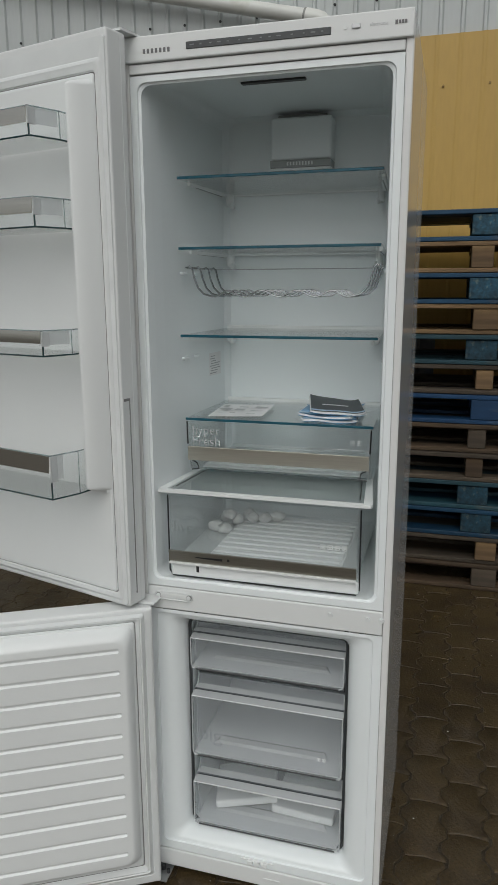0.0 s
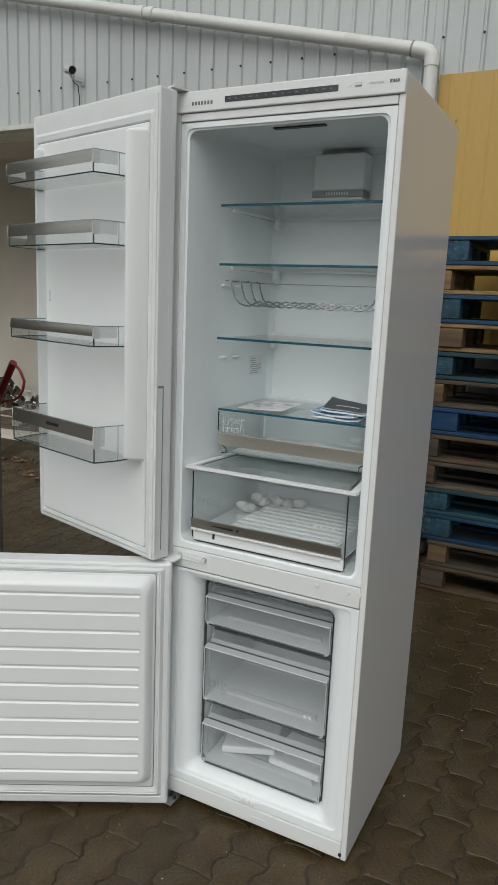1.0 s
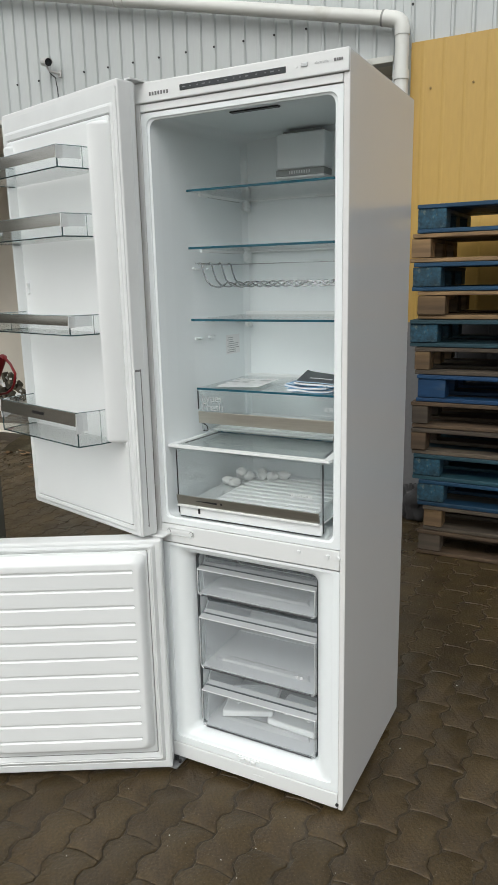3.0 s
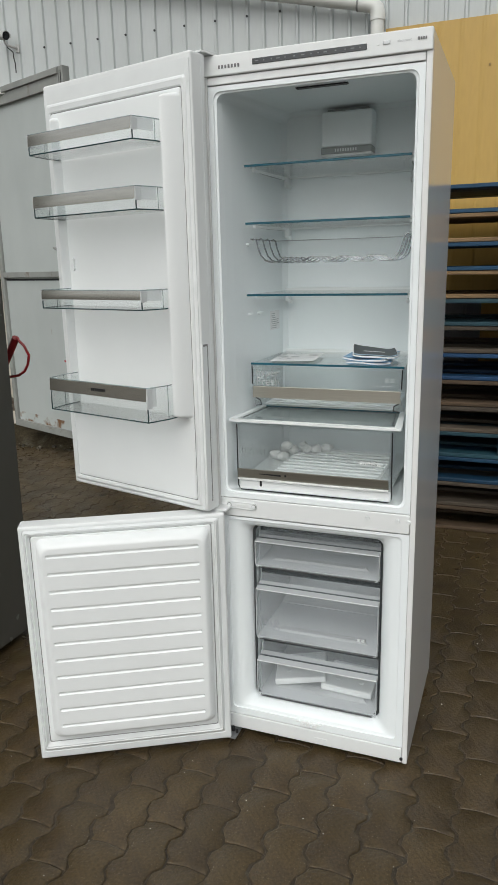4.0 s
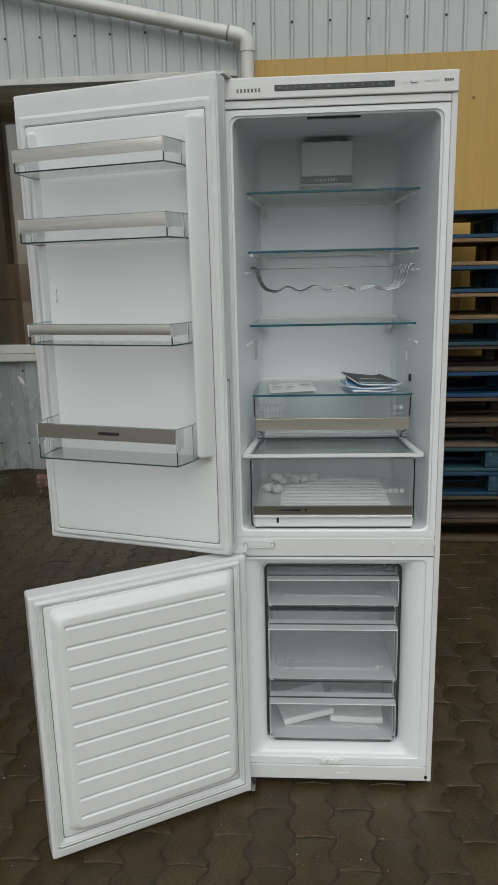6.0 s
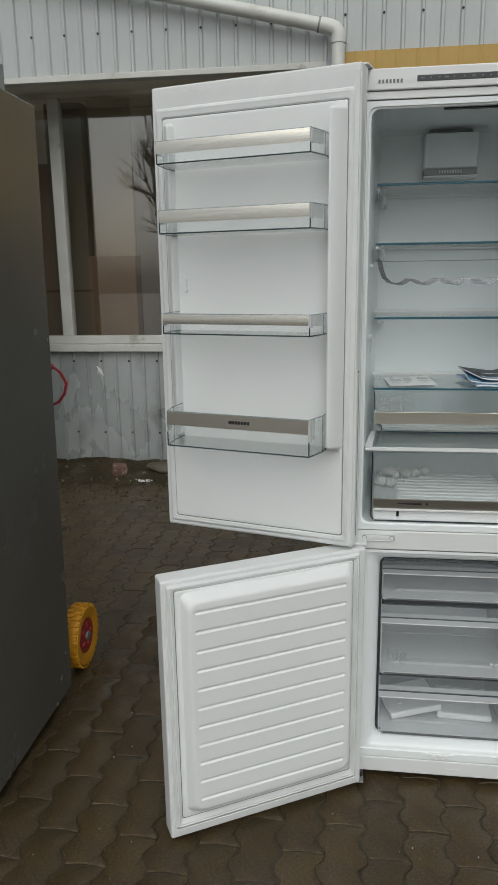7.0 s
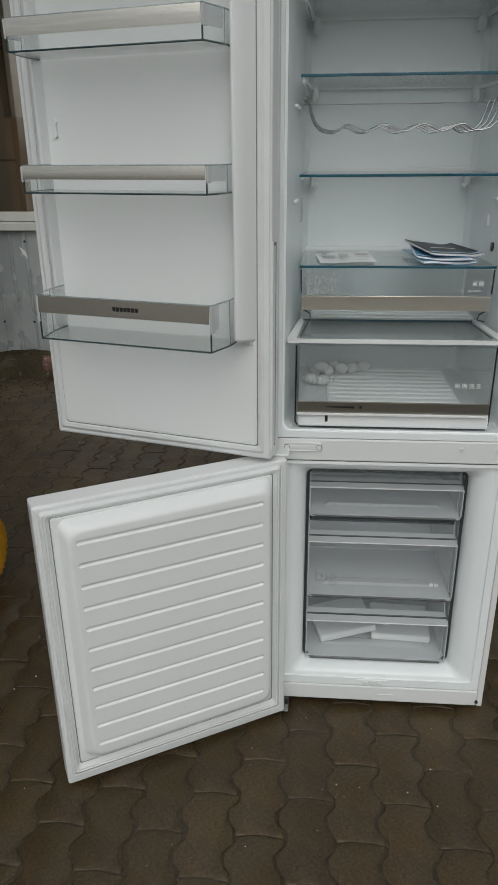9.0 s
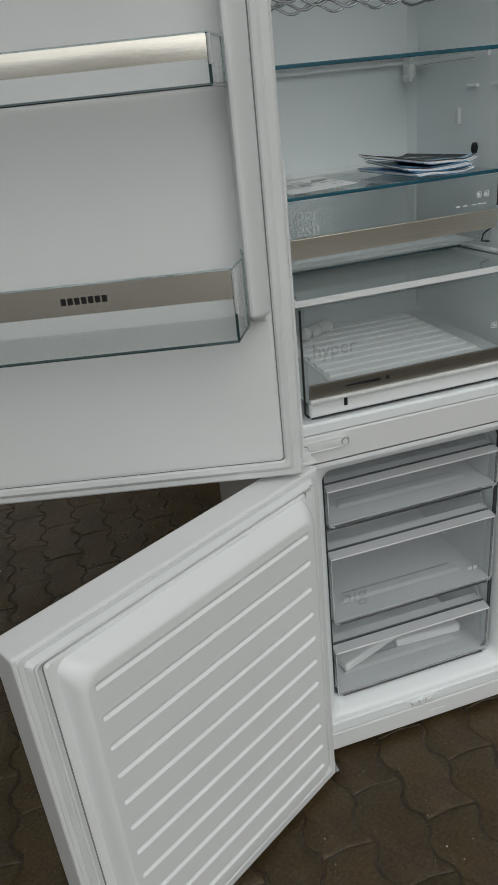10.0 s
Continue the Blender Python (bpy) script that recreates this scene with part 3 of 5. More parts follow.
# surveillance camera on the wall
cctv = thing("security_camera", pose(-3.083, 2.885, 3.094) @ Matrix.Diagonal((0.75, 0.75, 0.75, 1)), "small grey bullet security camera on a wall bracket", "camera")
aim = Vector((0.86, -0.47, -0.22)).normalized()
rear = Vector((-0.075, -0.075, 0.085))
front = rear + aim * 0.125
side = aim.cross(Vector((0, 0, 1))).normalized()
over = side.cross(aim)
part("housing", rod(B(), rear, front, 0.036, 20), CAM_GREY, cctv)
bm = B()
arc = [radians(a) for a in range(-20, 201, 20)]
shell = [[bm.verts.new(p + (math.cos(a) * side + math.sin(a) * over) * r) for a in arc] for p, r in ((rear - aim * 0.004, 0.039), (front + aim * 0.022, 0.039), (front + aim * 0.022, 0.042), (rear - aim * 0.004, 0.042))]
for a, b in zip(shell, shell[1:] + shell[:1]):
    for k in range(len(arc) - 1):
        bm.faces.new((a[k], a[k + 1], b[k + 1], b[k]))
part("visor", bm, CAM_GREY, cctv, "curved sun shield")
part("face_plate", rod(B(), front, front + aim * 0.004, 0.0355, 20), BLACK, cctv, "black round face")
part("lens", rod(B(), front + aim * 0.004, front + aim * 0.008, 0.017, 16), PANEL_GREY, cctv, "dark glass lens")
part("bracket", tube(B(), [(-0.02, -0.10, 0.045), (-0.012, -0.10, 0.015), (0.01, -0.085, -0.012), (0.05, -0.03, -0.022), (0.06, 0.0, -0.025)], 0.012, 10), CAM_GREY, cctv)
part("mount_plate", box(B(), 0.038, 0.082, -0.014, 0.005, -0.06, 0.012, 0.005), CAM_GREY, cctv)
part("cable", tube(B(), [(-0.015, -0.10, 0.02), (0.0, -0.07, -0.03), (0.022, -0.03, -0.06), (0.016, -0.018, -0.11), (0.026, -0.016, -0.16), (0.026, -0.016, -0.24)], 0.005, 6), BLACK, cctv, "thin dark cable")


# ---------------------------------------------------------------- bare tree across the yard, mirrored in the window
tree = thing("tree", pose(-5.15, -12.0, 0), "bare winter tree across the yard, mirrored in the window", "tree")
tree_rng = random.Random(11)


def grow(bm, fine, base, way, length, r, level):
    """A limb with a slight bend, forking into thinner limbs; the thinnest go into a second mesh."""
    mid = base + way * length * 0.5 + Vector((tree_rng.uniform(-1, 1), tree_rng.uniform(-1, 1), tree_rng.uniform(-0.3, 0.6))) * length * 0.06
    tip = base + way * length
    tube(bm if level < 3 else fine, [base, mid, tip], r, 7 if level < 3 else 4)
    if level == 6:
        return
    for k in range(3 if level < 4 else 2):
        turn = Vector((tree_rng.uniform(-1, 1), tree_rng.uniform(-1, 1), tree_rng.uniform(-0.35, 0.75)))
        start = tip if k == 0 else base.lerp(tip, tree_rng.uniform(0.45, 0.95))
        grow(bm, fine, start, (way + turn * (0.45 if k == 0 else 0.85)).normalized(), length * tree_rng.uniform(0.62, 0.78), r * 0.62, level + 1)


limbs, twigs = B(), B()
grow(limbs, twigs, Vector((0, 0, -0.05)), Vector((0.04, 0.02, 1)).normalized(), 2.3, 0.16, 0)
part("trunk", limbs, TAN_UP, tree, "dark trunk and limbs")
part("twigs", twigs, TAN_UP, tree, "fine bare twigs")


# ---------------------------------------------------------------- pallets
PD, PH = 0.80, 0.144
plank_me = {}


def pallet(m, mat, block_mat, label, group, PL=1.24, bw=0.145, deep=1.0):
    """A four-way pallet: nine blocks on three skids, three cross boards, five deck boards."""
    p = thing("pallet", m, label, "pallet", group)

    def piece(name, sx, sy, sz, x, y, z, mt):
        key = (name, round(sx, 3), round(sy, 3), mt.name)
        if key not in plank_me:
            plank_me[key] = mesh_of(name, box(B(), -sx / 2, sx / 2, -sy / 2, sy / 2, -sz / 2, sz / 2, 0.003, 1), mt)
        ob = new(name, plank_me[key])
        ob.parent = p
        ob.matrix_basis = pose(x + random.uniform(-0.005, 0.005), deep * y + random.uniform(-0.006, 0.006), z, random.uniform(-0.5, 0.5), random.uniform(-0.12, 0.12), random.uniform(-0.4, 0.4)) @ Matrix.Diagonal((random.uniform(0.992, 1.004), random.uniform(0.97, 1.02), random.uniform(0.94, 1.0), 1))

    for y, w in ((0.0725, 0.145), (0.2475, 0.10), (0.40, 0.145), (0.5525, 0.10), (0.7275, 0.145)):
        piece("deck_board", PL, w, 0.021, PL / 2, y, 0.133, mat)
    for x in (bw / 2 + 0.003, PL / 2, PL - bw / 2 - 0.003):
        piece("cross_board", 0.145 if bw > 0.12 else bw, deep * PD - 0.03, 0.021, x, PD / 2 + 0.01, 0.111, mat)
        for y in (0.055, 0.40, 0.745):
            piece("block", bw, 0.10, 0.0985, x, y - 0.0015, 0.0725, block_mat)
    for y in (0.055, 0.40, 0.745):
        piece("skid", PL, 0.10, 0.021, PL / 2, y, 0.0115, mat)
    return p


BLUE, TEAL, DEEP = BLUES
TAN, BROWN, GREYWOOD = WOODS
STACK = [(BROWN, GREYWOOD, -0.017, 1.253, 0.12), (GREYWOOD, TAN, 0.008, 1.227, 0.10), (BLUE, CHIP, -0.021, 1.154, 0.145), (TEAL, CHIP, -0.057, 1.132, 0.145), (GREYWOOD, BROWN, -0.065, 1.129, 0.08), (BROWN, GREYWOOD, -0.072, 1.158, 0.085), (DEEP, DEEP, -0.046, 1.190, 0.145),
         (GREYWOOD, TAN, -0.062, 1.183, 0.08), (TEAL, CHIP, -0.094, 1.175, 0.145), (TAN, TAN, -0.058, 1.189, 0.145), (BLUE, CHIP, -0.085, 1.150, 0.145), (TAN, TAN, -0.100, 1.126, 0.10), (BLUE, CHIP, -0.075, 1.129, 0.145)]
for k, (mt, bl, left, right, bw) in enumerate(STACK):
    colour = {"pallet_paint_blue": "blue painted", "pallet_paint_teal": "faded teal painted", "pallet_paint_deep_blue": "bright blue painted", "pallet_wood_tan": "light raw wood", "pallet_wood_brown": "brown raw wood", "pallet_wood_weathered": "weathered grey wood"}[mt.name]
    p = pallet(pose(left, 2.09 + random.uniform(-0.01, 0.01), 0.001 + k * (PH + 0.0005), 0, 0, random.uniform(-0.3, 0.3)), mt, bl, colour + " pallet in a tall stack before the wall", "stack of pallets", right - left, bw, 0.78)
    if k == 9:
        bm = B()
        for a in range(20):
            a0, a1 = radians(18 * a), radians(18 * a + 18)
            rod(bm, (0.075 + 0.042 * math.cos(a0), 0.0035, 0.0615 + 0.025 * math.sin(a0)), (0.075 + 0.042 * math.cos(a1), 0.0035, 0.0615 + 0.025 * math.sin(a1)), 0.0018, 5)
        for x in (0.045, 0.065, 0.085, 0.105):
            box(bm, x - 0.006, x + 0.006, 0.002, 0.006, 0.052, 0.071)
        part("burnt_mark", bm, SCREW, p, "oval mark burnt into the block", smooth=False)
# two pallets leaning on edge beside the stack, a worn plank before them
for k, (x, y, mt, lab) in enumerate(((1.372, 2.44, TEAL, "teal painted pallet leaning upright beside the stack"), (1.26, 2.66, BLUE, "dark blue pallet leaning upright behind another"))):
    p = pallet(pose(x, y, 0.0), mt, CHIP, lab, "leaning pallets")
    p.matrix_basis = pose(x, y, 0.0, 0, 0, 3) @ pose(0, 0, 0.012, 96, 0, 0) @ Matrix.Translation((0, 0, -0.144)) @ pose(0, 1.24, 0, 0, 0, -90)
bm = box(B(), -0.035, 0.035, 0, 0.03, 0, 1.30, 0.006)
for vtx in bm.verts:
    vtx.co.x += 0.004 * math.sin(9 * vtx.co.z)
tagged(part("plank", bm, TAN_UP, shift=pose(1.405, 2.385, 0.0, 0, -3.6, 0)), "worn upright plank leaning beside the pallets", "plank", "planks by the pallets")
bm = box(B(), -0.046, 0.046, 0, 0.028, 0, 1.25, 0.006)
for vtx in bm.verts:
    vtx.co.x += 0.006 * math.sin(7 * vtx.co.z + 1)
tagged(part("plank", bm, TAN_UP, shift=pose(1.775, 2.30, 0.0, -4.6, -3.5, 0)), "brown rough plank leaning on the teal pallet", "plank", "planks by the pallets")


# grey sheet and a dark bag between the stack and the wall
tagged(part("metal_sheet", cladding(-0.36, 0.30, 0.0, 1.24, 0.0, pitch=0.20, rib=0.03, lift=0.01), INK, smooth=False, shift=pose(0, 2.80, 0.0, -3, 0, 0)), "dark grey metal sheet leaning against the wall behind the pallets", "sheet")
bm = B()
bmesh.ops.create_icosphere(bm, subdivisions=4, radius=0.12, matrix=Matrix.Diagonal((0.8, 0.7, 1.1, 1)))
for vtx in bm.verts:
    n = abs(noise.noise(vtx.co * 10)) + 0.6 * abs(noise.noise(vtx.co * 24))
    vtx.co *= 0.80 + 0.55 * n
    vtx.co.z = max(vtx.co.z, -0.10)
tagged(part("plastic_bag", bm, TARP, smooth=True, shift=pose(-0.19, 2.66, 0.102)), "crumpled dark plastic bag on the paving beside the pallets", "bag")


# ---------------------------------------------------------------- graphite fridge and hand truck beside it
grey_fridge = thing("fridge", pose(-1.635, -0.02, 0, 0, 0.8, 0), "dark graphite fridge-freezer, closed, standing on the paving", "fridge")
part("cabinet", box(B(), -0.31, 0.31, -0.27, 0.365, 0.03, 2.07, 0.008, 3), GRAPHITE, grey_fridge)
part("upper_door", box(B(), -0.308, 0.308, -0.335, -0.276, 0.80, 2.065, 0.01, 3), GRAPHITE, grey_fridge)
part("lower_door", box(B(), -0.308, 0.308, -0.335, -0.276, 0.04, 0.792, 0.01, 3), GRAPHITE, grey_fridge)
for x in (-0.25, 0.25):
    for y in (-0.22, 0.3):
        part("foot", rod(B(), (x, y, 0.0), (x, y, 0.032), 0.022, 12), BLACK, grey_fridge)

truck = thing("hand_truck", pose(-1.628, 0.535, 0), "red steel hand truck with yellow foam tyres", "hand truck")


def wheel(x):
    w = part("tyre", B(), TYRE, truck)
    bm = B()
    prof = [(0.070, -0.024), (0.095, -0.034), (0.116, -0.031), (0.124, -0.016), (0.124, 0.016), (0.116, 0.031), (0.095, 0.034), (0.070, 0.024)]
    rows = [[bm.verts.new((dx, r * math.cos(2 * math.pi * k / 36), r * math.sin(2 * math.pi * k / 36))) for k in range(36)] for r, dx in prof]
    for a, b in zip(rows, rows[1:] + rows[:1]):
        for k in range(36):
            bm.faces.new((a[k], a[(k + 1) % 36], b[(k + 1) % 36], b[k]))
    for k in range(30):
        for s in (-1, 1):
            a = 2 * math.pi * (k + 0.25 * s) / 30
            bmesh.ops.create_cube(bm, size=1, matrix=Matrix.Translation((s * 0.016, 0.1235 * math.cos(a), 0.1235 * math.sin(a))) @ Matrix.Rotation(a, 4, "X") @ Matrix.Diagonal((0.026, 0.010, 0.014, 1)))
    w.data = mesh_of("tyre", bm, TYRE, True)
    w.matrix_basis = Matrix.Translation((x, 0, 0.1315))
    bm = rod(B(), (-0.026, 0, 0), (0.026, 0, 0), 0.070, 28)
    for k in range(5):
        a = 2 * math.pi * k / 5
        rod(bm, (0.024, 0.042 * math.cos(a), 0.042 * math.sin(a)), (0.031, 0.042 * math.cos(a), 0.042 * math.sin(a)), 0.013, 10)
    rim = part("rim", bm, RED, w, "red pressed-steel rim")
    rim.matrix_basis = Matrix.Identity(4)
    hub = part("hub_cap", rod(B(), (-0.04, 0, 0), (0.036, 0, 0), 0.017, 14), GREY_STEEL, w)
    hub.matrix_basis = Matrix.Identity(4)


wheel(0.272)
wheel(-0.272)
part("axle", rod(B(), (-0.27, 0, 0.1315), (0.27, 0, 0.1315), 0.010, 10), GREY_STEEL, truck)
for s in (-1, 1):
    x = 0.055 * s
    part("upright", tube(B(), [(x, -0.03, 0.03), (x, -0.02, 0.2), (x, 0.0, 0.86), (x + 0.015 * s, -0.01, 0.96), (x + 0.06 * s, -0.03, 1.04)], 0.014, 10), RED, truck)
    part("handle", tube(B(), [(x + 0.06 * s, -0.03, 1.04), (x + 0.12 * s, -0.03, 1.066), (x + 0.185 * s, -0.045, 1.078), (x + 0.225 * s, -0.055, 1.098), (x + 0.250 * s, -0.062, 1.128), (x + 0.262 * s, -0.065, 1.165), (x + 0.245 * s, -0.07, 1.205), (x + 0.21 * s, -0.07, 1.235)], 0.0056, 10), RED, truck, "red looped hand guard")
    part("grip", tube(B(), [(x + 0.06 * s, -0.03, 1.04), (x + 0.21 * s, -0.07, 1.235)], 0.015, 14), RED, truck)
for z in (0.35, 0.62, 0.88):
    part("crossbar", rod(B(), (-0.055, -0.012, z), (0.055, -0.012, z), 0.010, 10), RED, truck)
part("toe_plate", box(B(), -0.16, 0.16, -0.13, -0.02, 0.012, 0.02, 0.003), RED, truck)


# ---------------------------------------------------------------- the white fridge-freezer
fridge = thing("fridge", pose(0, 0, 0), "white fridge-freezer with both doors wide open, on paving", "fridge")
DEPTH = 0.56
bm = box(B(), -0.30, -0.284, -0.003, DEPTH, 0.02, 2.03, 0.003)
part("side_panel", bm, SIDE, fridge, smooth=False)
part("side_panel", box(B(), 0.284, 0.30, -0.003, DEPTH, 0.02, 2.03, 0.003), SIDE, fridge, "glossy white painted side sheet", smooth=False)
part("back_panel", box(B(), -0.284, 0.284, DEPTH - 0.03, DEPTH - 0.004, 0.03, 2.02), GREY_STEEL, fridge)
part("top_panel", box(B(), -0.284, 0.284, 0.02, DEPTH - 0.03, 2.000, 2.026, 0.003), SIDE, fridge)
part("bottom_panel", box(B(), -0.284, 0.284, 0.02, DEPTH - 0.03, 0.022, 0.05), SIDE, fridge)
for x in (-0.26, 0.26):
    for y in (0.04, 0.5):
        part("foot", rod(B(), (x, y, 0), (x, y, 0.024), 0.02, 12), BLACK, fridge)

# fridge liner with its front flange
bm = loft(B(), [ring(-0.2835, 0.2835, 0.819, 1.958, 0.0, 0.0005), ring(-0.269, 0.269, 0.835, 1.945, 0.0, 0.020), ring(-0.2675, 0.2675, 0.8365, 1.9435, 0.004, 0.020), ring(-0.262, 0.262, 0.8385, 1.940, 0.006, 0.022),
                ring(-0.258, 0.258, 0.8345, 1.950, 0.035, 0.024), ring(-0.254, 0.254, 0.835, 1.956, 0.08, 0.024), ring(-0.250, 0.250, 0.838, 1.959, 0.17, 0.026), ring(-0.229, 0.229, 0.848, 1.968, 0.455, 0.03), ring(-0.215, 0.215, 0.865, 1.955, 0.475, 0.02)])
part("fridge_liner", bm, CAVITY, fridge, "white moulded plastic liner")
mouth = [ring(-0.2835, 0.2835, 0.073, 0.758, 0.0, 0.0005), ring(-0.264, 0.264, 0.096, 0.749, 0.0, 0.014), ring(-0.2628, 0.2628, 0.0972, 0.7492, 0.004, 0.014), ring(-0.258, 0.258, 0.1005, 0.7485, 0.0055, 0.016)]
for k in range(9):
    a = radians(11.25 * k)
    mouth.append(ring(-0.252 + 0.048 * math.sin(a), 0.252 - 0.048 * math.sin(a), 0.104 + 0.015 * math.sin(a), 0.7475 - 0.0275 * math.sin(a), 0.006 + 0.050 * (1 - math.cos(a)), 0.020 + 0.006 * math.sin(a)))
mouth += [ring(-0.203, 0.203, 0.120, 0.7195, 0.066, 0.026), ring(-0.201, 0.201, 0.121, 0.718, 0.20, 0.028), ring(-0.198, 0.198, 0.122, 0.716, 0.44, 0.03)]
part("freezer_liner", loft(B(), mouth), CAVITY, fridge, "white moulded freezer liner", smooth="all")
# Dark ring in place of the shaded gap between liner and drawers.
part("freezer_rim", loft(B(), [ring(-0.2038, 0.2038, 0.1192, 0.7203, 0.0570, 0.026), ring(-0.2030, 0.2030, 0.1200, 0.7195, 0.0558, 0.025), ring(-0.1968, 0.1968, 0.1262, 0.7133, 0.0558, 0.021), ring(-0.1960, 0.1960, 0.1270, 0.7125, 0.0600, 0.021)], cap=False), PANEL_GREY, fridge, "dark ring standing in for the shade in the gap round the drawers")
part("front_strip", box(B(), -0.2835, 0.2835, -0.003, 0.03, 0.760, 0.817, 0.003), WHITE, fridge)
part("top_strip", box(B(), -0.2835, 0.2835, -0.004, 0.03, 1.960, 1.979, 0.002), WHITE, fridge)
bm = box(B(), -0.2835, 0.2835, -0.004, 0.03, 0.022, 0.071, 0.003)
part("plinth", bm, WHITE, fridge)
part("plinth_slot", box(B(), 0.010, 0.052, -0.0055, -0.003, 0.0425, 0.0475, 0.001), PRINT_WHITE, fridge)
part("plinth_screw", rod(B(), (0.283, -0.0035, 0.037), (0.283, -0.007, 0.037), 0.005, 10), BLACK, fridge)
bm = box(B(), -0.050, 0.034, -0.003, 0.003, 0.0880, 0.0925, 0.001)
for x0, x1 in ((-0.034, -0.020), (0.004, 0.018)):
    box(bm, x0, x1, -0.006, 0.001, 0.0780, 0.0890, 0.002)
rod(bm, (-0.008, 0.002, 0.085), (-0.008, -0.007, 0.085), 0.007, 16)
part("hinge_cover", bm, LINER, fridge)

# control fascia
fascia = part("fascia", box(B(), -0.2995, 0.2995, -0.010, 0.03, 1.9805, 2.0305, 0.003), WHITE, fridge, "white control fascia")
part("display", box(B(), -0.153, 0.143, -0.0115, -0.009, 1.9965, 2.0105, 0.001), PANEL_GREY, fascia, "dark grey touch display")
for k, x in enumerate((-0.140, -0.121, -0.100, -0.082, -0.064, -0.040, -0.018, 0.004, 0.022, 0.040, 0.066, 0.090, 0.108, 0.126)):
    s = 0.002 if k % 3 else 0.0045
    part("display_mark", box(B(), x - s, x + s, -0.0121, -0.0113, 2.0027, 2.0048), DISPLAY_MARK, fascia, "small printed symbol", smooth=False)
bm = B()
for k in range(7):
    x = -0.2475 + 0.0090 * k
    box(bm, x, x + 0.0050, -0.0112, -0.0098, 1.9958, 2.0042)
part("maker_mark", bm, INK, fascia, "row of dark bars in place of a maker's mark", smooth=False)
part("button", box(B(), 0.182, 0.199, -0.0125, -0.009, 2.0025, 2.0115, 0.0015), SILVER, fascia, "silver push button")
part("led_ring", rod(B(), (0.170, -0.0115, 2.007), (0.170, -0.009, 2.007), 0.004, 14), PRINT_WHITE, fascia)
letters("small_lettering", "electronic", 0.0085, pose(0.216, -0.0105, 2.0045, 90, 0, 0), SILVER, fascia)
bm = box(B(), 0.2635, 0.2685, -0.0115, -0.0095, 2.004, 2.0105)
for x in (0.2700, 0.2755, 0.2810):
    box(bm, x, x + 0.0042, -0.0115, -0.0095, 2.0045, 2.010)
part("star_symbol", bm, INK, fascia, "small dark freezer symbol", smooth=False)

# hinge plate and screws on the middle strip
bm = box(B(), -0.262, -0.168, -0.007, -0.002, 0.787, 0.806, 0.006, 3)
part("hinge_plate", bm, WHITE, fridge)
for x, r in ((-0.254, 0.0055), (-0.176, 0.0055)):
    part("screw_hole", rod(B(), (x, -0.005, 0.7965), (x, -0.0076, 0.7965), r + 0.0013, 16), SEAM, fridge, "dark ring round the screw")
    part("screw", rod(B(), (x, -0.006, 0.7965), (x, -0.0095, 0.7965), r, 14), GASKET, fridge)
for x in (0.166, 0.2505, 0.2815):
    part("plug", rod(B(), (x, -0.002, 0.797), (x, -0.007, 0.797), 0.0065, 16, 0.005), GASKET, fridge)
part("hinge_bracket", box(B(), -0.297, -0.248, -0.048, 0.0, 0.7865, 0.7935, 0.003), WHITE, fridge)
hinge = part("foot_hinge", box(B(), -0.293, -0.240, -0.050, 0.03, 0.009, 0.0135, 0.0015), GREY_STEEL, fridge, "bare steel foot hinge plate")
part("hinge_pin", rod(B(), (-0.278, -0.045, 0.009), (-0.278, -0.045, 0.021), 0.008, 12), BLACK, hinge, shift=Matrix.Identity(4))
part("hinge_screw", rod(B(), (-0.246, -0.020, 0.0135), (-0.246, -0.020, 0.023), 0.005, 12), BLACK, hinge, shift=Matrix.Identity(4))
part("hinge_screw", rod(B(), (-0.262, -0.012, 0.0135), (-0.262, -0.012, 0.026), 0.006, 12), BLACK, hinge, shift=Matrix.Identity(4))
bm = prism(B(), [(-0.295, -0.050), (-0.275, -0.054), (-0.255, 0.015), (-0.295, 0.015)], 2.031, 2.035)
part("top_hinge", bm, WHITE, fridge)

# lamp slot, air box and fittings inside
part("lamp_slot", box(B(), -0.071, 0.071, 0.098, 0.116, 1.9530, 1.9600, 0.002), BLACK, fridge, "dark slot in the ceiling of the fridge")
air = part("air_box", box(B(), -0.084, 0.076, 0.415, 0.480, 1.848, 1.951, 0.006, 3), CAVITY, fridge, "white air outlet box")
part("air_grille", box(B(), -0.0845, 0.0745, 0.4136, 0.480, 1.829, 1.8472, 0.001), AIR_GREY, air, "dark grey band along the foot of the air box")
part("air_lip", box(B(), -0.084, 0.074, 0.4145, 0.480, 1.822, 1.8285, 0.001), LINER, air)
bm = B()
for k in range(9):
    box(bm, -0.040 + 0.0080 * k, -0.0358 + 0.0080 * k, 0.4126, 0.4137, 1.834, 1.8425)
part("air_mark", bm, PRINT_WHITE, air, "row of pale bars in place of a mark", smooth=False)
# Soft shadow over the air box, added as a grey block.
part("air_gap", box(B(), -0.070, 0.060, 0.435, 0.470, 1.9535, 1.9600, 0.003), AIR_GREY, fridge, "grey block standing in for the soft shadow above the air box")
for z in (1.559, 1.352):
    for s in (-1, 1):
        for y, w in ((0.190, 0.2475), (0.262, 0.2425)):
            bm = box(B(), -0.007, 0.007, -0.016, 0.016, -0.0035, 0.0035, 0.003)
            part("shelf_peg", bm, CAVITY, fridge, shift=pose(s * w, y, z, 0, 0, s * 4.3))
bm = rod(B(), (0.2385, 0.250, 1.24), (0.2475, 0.250, 1.24), 0.0072, 16)
bmesh.ops.scale(bm, vec=(1, 1, 1.5), verts=bm.verts, space=Matrix.Translation((0, 0, -1.24)))
